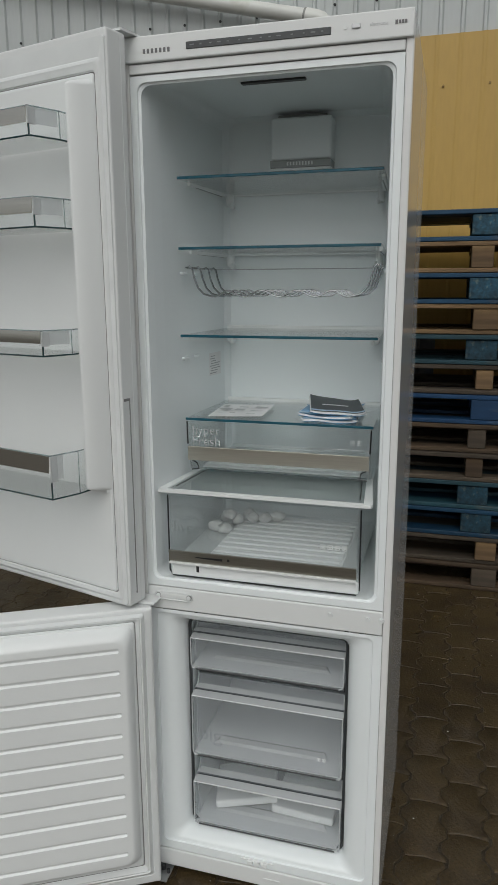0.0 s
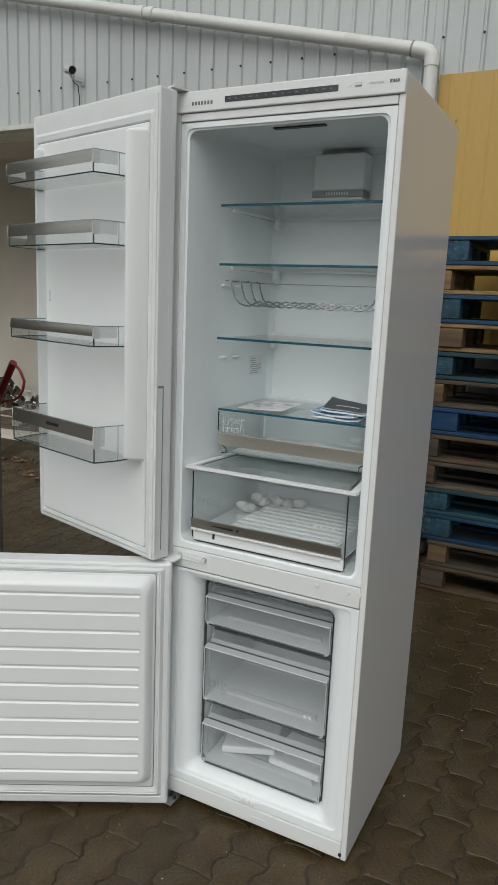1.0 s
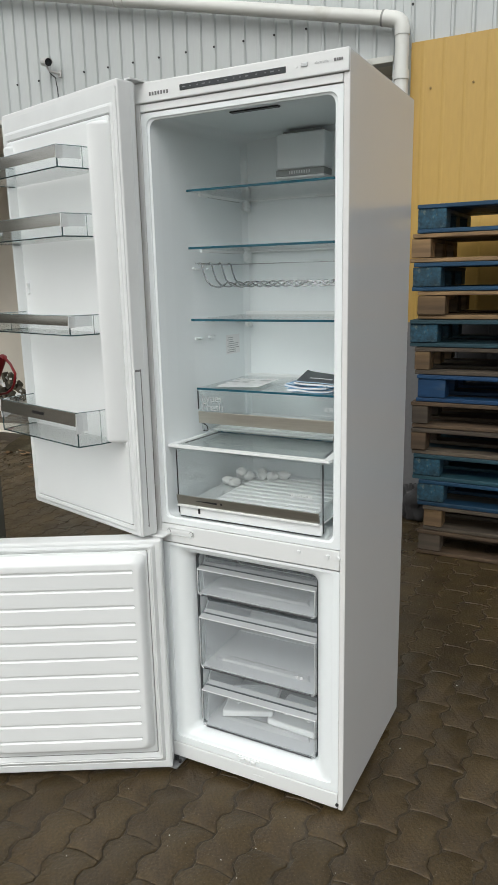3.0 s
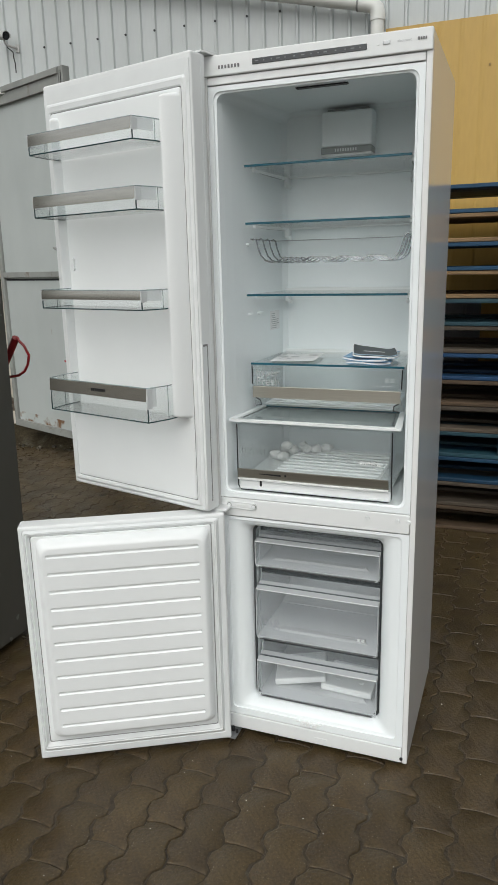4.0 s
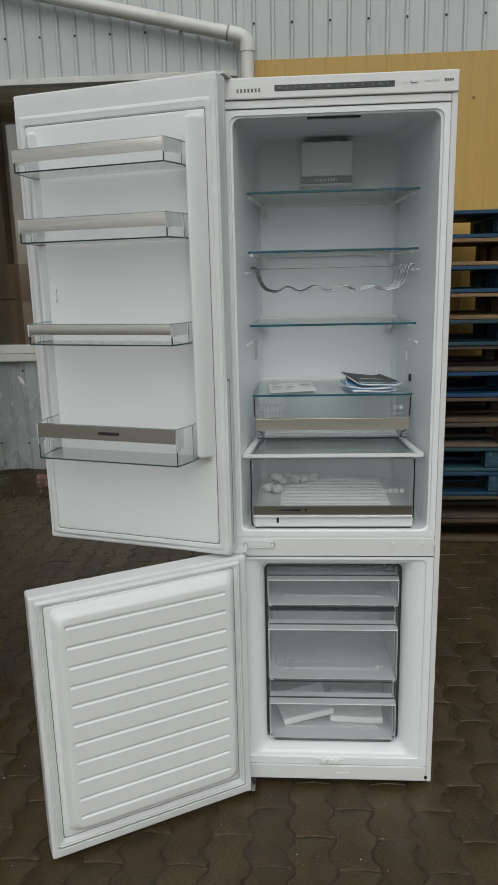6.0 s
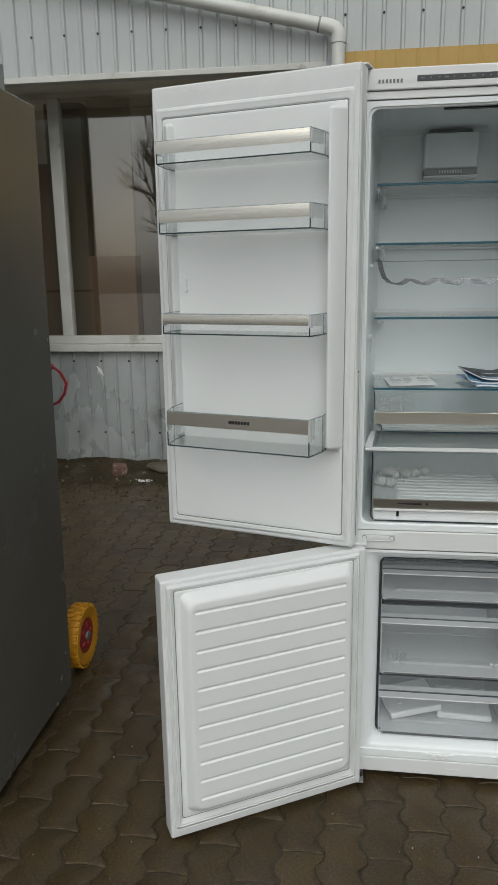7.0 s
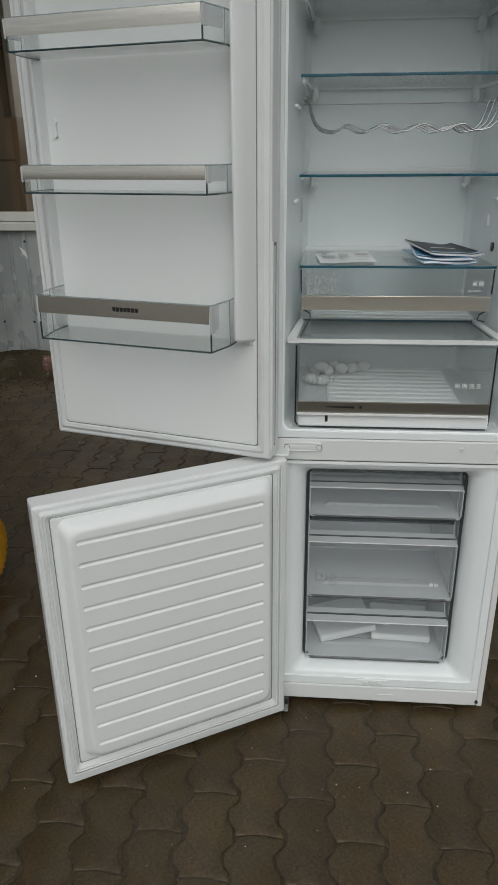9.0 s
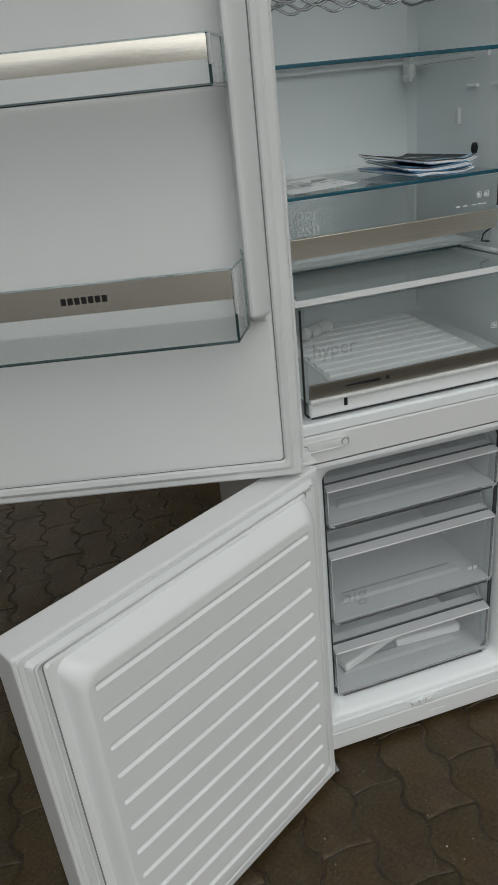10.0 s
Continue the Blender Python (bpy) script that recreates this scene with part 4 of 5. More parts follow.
part("sensor_hole", bm, BLACK, fridge, "dark oval sensor opening")
part("wall_clip", box(B(), 0.233, 0.2455, 0.30, 0.312, 1.285, 1.315, 0.003), LINER, fridge)
bm = box(B(), -0.0006, 0.0006, 0.345, 0.425, 1.288, 1.350)
plate = part("rating_label", bm, PAPER, fridge, "white rating label with unreadable print", smooth=False, shift=pose(-0.2335, 0.395, 0, 0, 0, -4.2) @ Matrix.Translation((0, -0.395, 0)))
bm = B()
for k in range(8):
    y0 = 0.350 + 0.004 * (k % 3)
    box(bm, 0.0009, 0.0012, y0, y0 + random.choice((0.032, 0.048, 0.062)), 1.2935 + 0.0066 * k, 1.2958 + 0.0066 * k)
part("label_print", bm, PRINT_GREY, plate, smooth=False)


# both doors are modelled closed and then swung open
UP = Matrix.Translation((-0.289, -0.0925, 0)) @ Matrix.Rotation(radians(-195.3), 4, "Z") @ Matrix.Translation((0.2795, 0.011, 0))
LOW = Matrix.Translation((-0.28, -0.04, 0)) @ Matrix.Rotation(radians(-151.0), 4, "Z") @ Matrix.Translation((0.28, 0.04, 0))
EDGE = -0.2795
YI = -0.005

# upper door, modelled closed
door = part("upper_door", box(B(), EDGE, 0.2985, -0.070, YI - 0.006, 0.797, 2.028, 0.006, 3), WHITE, fridge, "white upper door swung open", shift=UP)
part("door_gasket", loft(B(), [ring(-0.276, 0.294, 0.802, 2.012, YI - 0.007, 0.004), ring(-0.275, 0.293, 0.803, 2.011, YI - 0.0035, 0.006), ring(-0.264, 0.2865, 0.812, 1.9735, YI - 0.0035, 0.008), ring(-0.262, 0.284, 0.814, 1.971, YI - 0.001, 0.009), ring(-0.259, 0.279, 0.819, 1.965, YI + 0.0015, 0.009), ring(-0.2565, 0.275, 0.822, 1.961, YI + 0.001, 0.008), ring(-0.252, 0.270, 0.827, 1.951, YI + 0.0005, 0.008), ring(-0.249, 0.267, 0.830, 1.948, YI - 0.003, 0.006)], cap=False), GASKET, door, "pale rubber door seal")
part("seal_groove", loft(B(), [ring(-0.2492, 0.2672, 0.8298, 1.9482, YI - 0.0028, 0.006), ring(-0.2472, 0.2652, 0.8318, 1.9462, YI - 0.0028, 0.006)], cap=False), SEAM, door)
bm = loft(B(), [ring(-0.2472, 0.2652, 0.8318, 1.9462, YI - 0.003, 0.006), ring(-0.246, 0.264, 0.833, 1.945, YI + 0.001, 0.008), ring(-0.242, 0.260, 0.838, 1.940, YI + 0.002, 0.010), ring(-0.235, 0.252, 0.845, 1.932, YI + 0.002, 0.02)])
part("door_liner", bm, LINER, door, "white door liner")
# bin rails: steep on the side of the bins, sloping gently outwards
for inner, outer, deep in ((-0.211, -0.2465, 0.048), (0.229, 0.2585, 0.030)):
    rows = []
    for u, v, e in ((0.0, 0.0, 0.0), (0.10, 0.5, 0.004), (0.16, 0.80, 0.008), (0.24, 0.95, 0.012), (0.34, 1.0, 0.016)):
        a, b = inner + (outer - inner) * 0.35 * u, outer + (inner - outer) * (0.30 * v + 0.9 * max(0.0, v - 0.5) * 0.6 + 0.6 * u)
        rows.append(ring(min(a, b), max(a, b), 1.076 + e, 1.934 - e, YI + 0.001 + deep * v, min(0.012, abs(a - b) * 0.45)))
    part("bin_rail", loft(B(), rows), LINER, door, smooth="all")
part("rail_foot", box(B(), -0.240, -0.216, YI + 0.001, YI + 0.008, 1.071, 1.082, 0.003, 3), LINER, door)
bm = B()
for z in (1.50, 1.525):
    rod(bm, (0.208, YI + 0.001, z), (0.208, YI + 0.010, z), 0.006, 10)
box(bm, 0.204, 0.212, YI + 0.001, YI + 0.008, 1.498, 1.527, 0.002)
part("spare_hook", bm, LINER, door)
# The grip recess is not hollowed out; its shading is in the strip colours.
part("edge_recess", box(B(), EDGE - 0.0011, EDGE + 0.001, -0.036, -0.018, 0.83, 1.282, 0.001), GASKET, door, "grey strip toned like the shade inside a long grip recess")
part("recess_shadow", box(B(), EDGE - 0.0019, EDGE + 0.001, -0.0385, -0.0355, 0.825, 1.287, 0.001), SEAM, door, "dark strip painted as the shadow line of the recess", smooth=False)
part("recess_shadow", box(B(), EDGE - 0.0019, EDGE + 0.001, -0.0355, -0.0165, 1.281, 1.287, 0.001), SEAM, door, smooth=False)
part("edge_recess_lip", box(B(), EDGE - 0.0035, EDGE + 0.001, -0.0165, -0.011, 0.82, 1.29, 0.002), WHITE, door)
part("edge_seam", box(B(), EDGE - 0.0007, EDGE + 0.001, -0.0530, -0.0512, 0.80, 2.02), GASKET, door, smooth=False)

# lower door
door2 = part("lower_door", box(B(), -0.2985, 0.2985, -0.070, YI - 0.006, 0.018, 0.786, 0.006, 3), WHITE, fridge, "white lower door swung open", shift=LOW)
part("door_gasket", loft(B(), [ring(-0.294, 0.294, 0.024, 0.781, YI - 0.007, 0.004), ring(-0.293, 0.293, 0.025, 0.781, YI - 0.0045, 0.006), ring(-0.281, 0.287, 0.044, 0.7755, YI - 0.0035, 0.007), ring(-0.2795, 0.2855, 0.0455, 0.7745, YI - 0.0050, 0.007), ring(-0.272, 0.282, 0.058, 0.7705, YI + 0.003, 0.008), ring(-0.270, 0.280, 0.060, 0.7690, YI + 0.0052, 0.008), ring(-0.2675, 0.2775, 0.0625, 0.7672, YI + 0.0030, 0.008), ring(-0.265, 0.275, 0.066, 0.7655, YI + 0.0045, 0.008), ring(-0.259, 0.269, 0.075, 0.7575, YI - 0.001, 0.008), ring(-0.257, 0.266, 0.079, 0.7565, YI - 0.003, 0.006)], cap=False), GASKET, door2, "pale ridged rubber door seal")
part("seal_groove", loft(B(), [ring(-0.2572, 0.2662, 0.0788, 0.7566, YI - 0.0028, 0.006), ring(-0.2550, 0.2640, 0.0810, 0.7560, YI - 0.0028, 0.006)], cap=False), SEAM, door2)


def ribbed_liner():
    """The moulded inner face of the lower door: a raised field with eleven sunk grooves."""
    rings = [ring(-0.2550, 0.2640, 0.0810, 0.7560, YI - 0.003, 0.006, 10), ring(-0.253, 0.262, 0.084, 0.754, YI + 0.001, 0.01, 10)]
    for k in range(11):
        a = radians(9 * k)
        u, v = 1 - math.cos(a), math.sin(a)
        rings.append(ring(-0.2495 + 0.006 * v + 0.0165 * u, 0.251 - 0.007 * v - 0.014 * u, 0.101 + 0.009 * v + 0.014 * u, 0.7505 - 0.010 * v - 0.014 * u, YI + 0.002 + 0.032 * v, 0.020 + 0.010 * v, 10))
    field = rings[-1][0][1]
    bm = B()
    loft(bm, rings, cap=False)
    for k in range(11):
        z = 0.1535 + 0.0550 * k
        loft(bm, [ring(-0.2160, 0.2220, z - 0.0045, z + 0.0080, field, 0.0056), ring(-0.2128, 0.2188, z - 0.0008, z + 0.0014, field - 0.0042, 0.0010)])
    rim = [e for e in bm.edges if e.is_boundary and all(abs(v.co.y - field) < 1e-6 for v in e.verts)]
    bmesh.ops.triangle_fill(bm, edges=rim, use_beauty=True, use_dissolve=False)
    return bm


part("door_liner", ribbed_liner(), LINER, door2, "white door liner with sunk grooves", smooth=20)


def slat(x0, x1, y_top, y_low, z0, z1, thick=0.006):
    """A flat metal strip, leaning a little out at its upper or lower edge."""
    bm = B()
    lo = [bm.verts.new(p) for p in ((x0, y_low, z0), (x1, y_low, z0), (x1, y_low + thick, z0), (x0, y_low + thick, z0))]
    hi = [bm.verts.new(p) for p in ((x0, y_top, z1), (x1, y_top, z1), (x1, y_top + thick, z1), (x0, y_top + thick, z1))]
    for k in range(4):
        bm.faces.new((lo[k], lo[(k + 1) % 4], hi[(k + 1) % 4], hi[k]))
    bm.faces.new(lo[::-1])
    bm.faces.new(hi)
    bmesh.ops.bevel(bm, geom=list(bm.edges), offset=0.0008, segments=2, profile=0.5, affect="EDGES")
    return bm


# ---------------------------------------------------------------- door bins
def door_bin(z0, z1, strip0, strip1, mark=False):
    b = thing("door_bin", UP @ pose(0, 0, z0), "clear plastic door bin with a brushed metal front strip" + (", deep" if mark else ""), "bin", "bins in the fridge door")
    h, t = z1 - z0, 0.003
    back, mid, front = YI + 0.008, YI + 0.064, YI + 0.130
    plan = [(-0.211, back), (-0.211, mid), (-0.1955, front), (0.2125, front), (0.228, mid), (0.228, back)]
    bm = B()
    low = [bm.verts.new((x * 0.995, y, 0.0)) for x, y in plan]
    high = [bm.verts.new((x, y, h * (0.9 if y == back else 1))) for x, y in plan]
    for k in range(5):
        bm.faces.new((low[k], low[k + 1], high[k + 1], high[k]))
    bm.faces.new(low[::-1])
    bmesh.ops.recalc_face_normals(bm, faces=bm.faces)
    thicken(bm, 0.002)
    part("tray", bm, BIN, b, smooth=False)
    bm = B()
    tube(bm, [(x, y, 0.001) for x, y in plan], 0.0019, 6)
    for x, y in plan[2:4]:
        tube(bm, [(x, y, 0.001), (x, y, h)], 0.0019, 6)
    part("bin_edges", bm, BIN_EDGE, b, "greenish moulded edges")
    bm = tube(B(), [(x, y, h) for x, y in plan], 0.0016, 6)
    for x, y in (plan[1], plan[4]):
        tube(bm, [(x, y, 0.001), (x, y, h)], 0.0011, 6)
    part("bin_rim", bm, BIN_RIM, b, "pale clear rim")
    bm = B()
    s0, s1 = strip0 - z0, strip1 - z0
    bow, lean = (0.0, 0.0034) if mark else (0.0010, 0.0022)
    edge = [(front + 0.0008 + bow * math.sin(radians(20 + 130 * k / 8)) + lean * k / 8, s1 + (s0 - s1) * k / 8) for k in range(9)]
    left, right = ([bm.verts.new((x, y, z)) for y, z in edge] for x in (-0.194, 0.211))
    for k in range(8):
        bm.faces.new((left[k], left[k + 1], right[k + 1], right[k]))
    thicken(bm, 0.0012)
    strip = part("front_strip", bm, BIN_STRIP, b, "brushed metal strip", smooth="all")
    for a, c in ((0, 1), (5, 4)):
        e0, e1 = Vector((*plan[2 if a == 0 else 3], 0)), Vector((*plan[1 if a == 0 else 4], 0))
        d = (e1 - e0).normalized()
        n = Vector((d.y, -d.x, 0)) * (-1 if a == 0 else 1)
        p, q = e0 + d * 0.004, e0 + d * (0.030 if mark else 0.064)
        part("clip", prism(B(), [tuple((p + n * 0.0008).xy), tuple((q + n * 0.0008).xy), tuple((q + n * 0.0035).xy), tuple((p + n * 0.0035).xy)], max(0.012, 0.45 * h), h - 0.002), CLIP, b, "milky end clip", smooth=False)
    for x0, x1 in ((-0.1990, -0.1945), (0.2115, 0.2160)):
        part("strip_cap", box(B(), x0, x1, front - 0.016, front + 0.0035, max(0.012, 0.40 * h), h - 0.001, 0.0012), CLIP, b, "pale cap beside the strip")
    if mark:
        bm = B()
        for k in range(7):
            x = 0.026 - 0.0088 * k
            box(bm, x - 0.0066, x, front + 0.0034, front + 0.0046, (s0 + s1) / 2 - 0.0045, (s0 + s1) / 2 + 0.0045)
        part("maker_mark", bm, BLACK, strip, "row of dark bars in place of a maker's mark", smooth=False)
        strip.children[0].matrix_basis = Matrix.Identity(4)
    return b


door_bin(1.812, 1.866, 1.8355, 1.865)
door_bin(1.643, 1.701, 1.6695, 1.700)
door_bin(1.387, 1.440, 1.414, 1.439)
door_bin(1.081, 1.178, 1.141, 1.177, True)


# ---------------------------------------------------------------- shelves, rack, papers
def glass_shelf(z, y0=0.138, y1=0.462, w=0.2375, brackets=True):
    s = thing("glass_shelf", pose(0, 0, z), "clear glass fridge shelf with green-blue polished edge", "shelf", "shelves in the fridge")
    part("pane", prism(B(), [(-w, y0 + 0.002), (w, y0 + 0.002), (0.224, y1), (-0.224, y1)], -0.002, 0.002), GLASS, s, smooth=False)
    part("front_edge", box(B(), -w, w, y0 - 0.002, y0 + 0.0015, -0.0032, 0.0032, 0.001), GLASS_EDGE, s, "dark green-blue glass edge")
    part("back_trim", box(B(), -0.222, 0.222, y1, y1 + 0.008, -0.006, 0.010, 0.002), LINER, s)
    if brackets:
        for k in (-1, 1):
            part("side_rail", prism(B(), [(k * (w - 0.003), y0 + 0.06), (k * (w - 0.010), y0 + 0.06), (k * 0.206, y1 - 0.02), (k * 0.220, y1 - 0.02)], -0.010, -0.0025), LINER, s)
            part("rail_slit", prism(B(), [(k * (w - 0.0135), y0 + 0.10), (k * (w - 0.0105), y0 + 0.10), (k * 0.2195, y1 - 0.04), (k * 0.2165, y1 - 0.04)], -0.0108, -0.0095), AIR_GREY, s, "dark slit along the rail", smooth=False)
            c = k * (w - 0.034)
            bm = box(B(), c - 0.0085, c + 0.0085, 0.426, 0.462, -0.036, -0.003, 0.007, 3)
            box(bm, c - 0.005 - 0.007 * k, c + 0.005 - 0.007 * k, 0.421, 0.455, -0.040, -0.025, 0.005, 3)
            part("bracket", bm, LINER, s)
    return s


glass_shelf(1.774)
glass_shelf(1.616)
glass_shelf(1.411)

rack = thing("bottle_rack", pose(0, 0, 1.56), "chrome wire bottle rack hung under a glass shelf", "rack")
for y in (0.178, 0.238, 0.298, 0.358):
    pts = [(-0.232, y, 0.012), (-0.226, y, 0.016), (-0.219, y, 0.010), (-0.214, y, -0.012), (-0.205, y, -0.035), (-0.190, y, -0.050), (-0.172, y, -0.055)]
    n = 56
    for k in range(n + 1):
        x = -0.160 + 0.320 * k / n
        pts.append((x, y, -0.0490 - 0.0072 * min(1.0, (0.165 - abs(x)) / 0.03) * math.cos(2 * math.pi * (x + 0.175) / 0.0865) - 0.006 * max(0.0, (abs(x) - 0.13) / 0.03)))
    pts += [(0.172, y, -0.055), (0.190, y, -0.050), (0.205, y, -0.035), (0.214, y, -0.012), (0.219, y, 0.010), (0.226, y, 0.016), (0.232, y, 0.012)]
    part("wire", tube(B(), pts, 0.0024, 8), CHROME, rack)
part("back_rod", tube(B(), [(-0.231, 0.40, 0.013), (0.231, 0.40, 0.013)], 0.0013, 7), GREY_STEEL, rack)
for s in (-1, 1):
    part("end_rod", tube(B(), [(s * 0.231, 0.165, 0.013), (s * 0.231, 0.40, 0.013)], 0.0022, 7), CHROME, rack)


def sheet(outline, z, lift, nx=14, ny=6, thick=0.0004):
    """A slightly curled sheet over a four-cornered outline."""
    bm = B()
    a, b, c, d = (Vector(p) for p in outline)
    grid = []
    for j in range(ny + 1):
        row = []
        for i in range(nx + 1):
            u, v = i / nx, j / ny
            p = (a * (1 - u) + b * u) * (1 - v) + (d * (1 - u) + c * u) * v
            row.append(bm.verts.new((p.x, p.y, z + lift(u, v))))
        grid.append(row)
    for j in range(ny):
        for i in range(nx):
            bm.faces.new((grid[j][i], grid[j][i + 1], grid[j + 1][i + 1], grid[j + 1][i]))
    thicken(bm, thick)
    return bm


# upper chill drawer: glass cover, clear front, metal strip
cover = glass_shelf(1.2045, 0.150, 0.462, 0.2335, False)
tagged(cover, "glass cover over the upper chill drawer")
TOP = 1.2075
leaflet = tagged(part("leaflet", sheet([(-0.182, 0.17), (-0.045, 0.185), (-0.055, 0.36), (-0.195, 0.345)], TOP, lambda u, v: 0.003 + 0.003 * u * u + 0.0015 * v), PAPER), "white printed leaflet lying on the glass cover", "paper")
for k in range(9):
    x0, y0 = -0.178 + 0.043 * (k % 3), 0.20 + 0.045 * (k // 3)
    bm = box(B(), x0, x0 + random.choice((0.012, 0.024, 0.032)), y0, y0 + random.choice((0.004, 0.010, 0.022)), TOP + 0.0078, TOP + 0.0082)
    part("print_block", bm, PRINT_GREY, leaflet, "grey print that cannot be read", smooth=False)


def booklet(k, mat, turn, rise, label):
    """A stapled booklet: lower cover, fanned pages and an upper cover that sags over the pile."""
    m = pose(0.112 + 0.006 * k, 0.268 + 0.006 * k, TOP + 0.0015 + 0.0070 * k, 0, 0, turn)
    b = thing("booklet", m, label, "booklet", "booklets on the glass cover")

    def lift(u, v):
        return rise * (1 - u) ** 1.6 * (0.5 + 0.5 * v) + 0.35 * rise * max(0.0, u - 0.72) ** 2 / 0.08 + 0.0012 * math.sin(7 * u + 2 * k)

    o = [(-0.064, -0.100), (0.064, -0.100), (0.064, 0.095), (-0.064, 0.095)]
    part("back_cover", sheet([(x, y - 0.007) for x, y in o], 0.0, lift, thick=0.0008), BOOK_BLUE, b, "glossy blue back cover")
    for j in range(3):
        q = [(x + 0.004 * math.sin(2.0 * j + k), y - 0.006 + 0.0035 * j) for x, y in o]
        part("page", sheet(q, 0.0015 + 0.0012 * j, lift, thick=0.0011), PAPER, b, "white pages" if j == 0 else "")
    part("front_cover", sheet([(x, y + 0.002) for x, y in o], 0.0056, lift, thick=0.0008), mat, b)
    band = part("cover_band", sheet([(-0.064, -0.0975), (0.064, -0.0975), (0.064, -0.083), (-0.064, -0.083)], 0.0066, lambda u, v: lift(u, 0.01 + 0.07 * v), ny=2, thick=0.0004), BAND, b, "pale blue band along the edge")
    if mat is BOOK_DARK:
        part("cover_print", sheet([(-0.035, -0.02), (0.03, -0.02), (0.03, -0.008), (-0.035, -0.008)], 0.0067, lambda u, v: lift(0.29 + 0.39 * u, 0.45 + 0.05 * v), ny=1, thick=0.0003), PAPER, b, "pale print that cannot be read")
    return b


booklet(0, BOOK_BLUE, 8, 0.006, "blue glossy booklet at the bottom of a pile")
booklet(1, BOOK_BLUE, -3, 0.012, "blue booklet with white pages in the middle of a pile")
booklet(2, BOOK_DARK, 12, 0.019, "slate-grey glossy booklet on top of a pile, sagging")

C = Matrix.Identity(4)


def tub(x0, x1, profile):
    """A thin moulded tub: a front-to-back profile of (y, z) drawn across, closed by two sides."""
    bm = B()
    left, right = ([bm.verts.new((x, y, z)) for y, z in profile] for x in (x0, x1))
    for k in range(len(profile) - 1):
        bm.faces.new((left[k], left[k + 1], right[k + 1], right[k]))
    bm.faces.new(left)
    bm.faces.new(right[::-1])
    return bm


bm = tub(-0.229, 0.229, [(0.46, 1.19), (0.46, 1.0735), (0.166, 1.0735), (0.1505, 1.142), (0.1470, 1.2)])
chill = part("chill_drawer", bm, DRAWER, fridge, "clear grey chill drawer with brushed strip, closed", smooth=False)
part("metal_strip", slat(-0.226, 0.226, 0.139, 0.140, 1.101, 1.1365), STEEL_STRIP, chill, "beige brushed metal strip", shift=C)
def ribs(n, x0, x1, y0, step, width, z0, z1, parent):
    """A row of low ribs on a drawer floor, all on one mesh."""
    me = mesh_of("floor_rib", box(B(), x0, x1, 0, width, z0, z1, 0.0012, 1), LINER, True)
    for k in range(n):
        ob = new("floor_rib", me)
        ob.parent = parent
        ob.matrix_basis = Matrix.Translation((0, y0 + step * k, 0))


part("drawer_floor", box(B(), -0.2, 0.2, 0.18, 0.456, 1.075, 1.078), LINER, chill, shift=C)
ribs(7, -0.19, 0.19, 0.20, 0.035, 0.010, 1.0782, 1.0815, chill)
for s in (-1, 1):
    part("side_wire", tube(B(), [(s * 0.2290, 0.146, 1.199), (s * 0.2275, 0.145, 1.142)], 0.0020, 6), BLACK, chill, shift=C)
    part("slide_hook", tube(B(), [(s * 0.222, 0.153, 1.100), (s * 0.206, 0.155, 1.090), (s * 0.204, 0.157, 1.076), (s * 0.222, 0.157, 1.073)], 0.0018, 6), BLACK, chill, "black slide hook", shift=C)
letters("drawer_lettering", "hyper", 0.032, pose(-0.216, 0.1448, 1.1680, 90, 0, 0), BRIGHT_PRINT, chill)
letters("drawer_lettering", "Fresh", 0.034, pose(-0.216, 0.1448, 1.1400, 90, 0, 0), BRIGHT_PRINT, chill)


def symbols(xs, z, y, parent, m, s=0.0048):
    bm = B()
    for x in xs:
        for a, b, c, d in ((-s, s, s - 0.0016, s), (-s, s, -s, -s + 0.0016), (-s, -s + 0.0016, -s, s), (s - 0.0016, s, -s, s), (-s * 0.4, s * 0.4, -s * 0.4, s * 0.4)):
            box(bm, x + a, x + b, y - 0.0006, y, z + c, z + d)
    return part("symbol", bm, PRINT_WHITE, parent, "small white square symbols", smooth=False, shift=m)


symbols((0.186, 0.2015), 1.1665, 0.1450, chill, C, 0.0056)
bm = B()
for x in (0.137, 0.152, 0.172, 0.184, 0.193):
    box(bm, x, x + 0.008, 0.1444, 0.1450, 1.1485, 1.1505)
part("fine_print", bm, PRINT_WHITE, chill, "fine print that cannot be read", smooth=False, shift=C)

# lower fresh drawer, pulled out, under its own glass frame
frame_shelf = thing("drawer_cover", pose(0, 0, 1.054), "white-framed glass cover over the lower fresh drawer", "shelf")
F = Matrix.Translation((0, 0, -1.054))
bm = prism(B(), [(-0.256, 0.014), (0.247, 0.014), (0.249, 0.027), (-0.258, 0.027)], 1.0500, 1.0575)
part("front_bar", bm, LINER, frame_shelf, "white front bar", shift=F)
for s in (-1, 1):
    x0, x1 = (0.250, 0.226) if s > 0 else (-0.258, -0.232)
    bm = prism(B(), [(x0, 0.0272), (x0 - s * 0.020, 0.0272), (x1 - s * 0.014, 0.240), (x1, 0.240), (x0 - s * 0.006, 0.08)], 1.0495, 1.0575)
    part("side_bar", bm, LINER, frame_shelf, shift=F)
    part("side_seal", prism(B(), [(x0 - s * 0.030, 0.06), (x0 - s * 0.0325, 0.06), (x1 - s * 0.0265, 0.238), (x1 - s * 0.024, 0.238)], 1.0548, 1.0558), BLACK, frame_shelf, shift=F)
part("glass", prism(B(), [(-0.2375, 0.0275), (0.2295, 0.0275), (0.2115, 0.240), (-0.2175, 0.240)], 1.0510, 1.0545), COVER_GLASS, frame_shelf, smooth=False, shift=F)
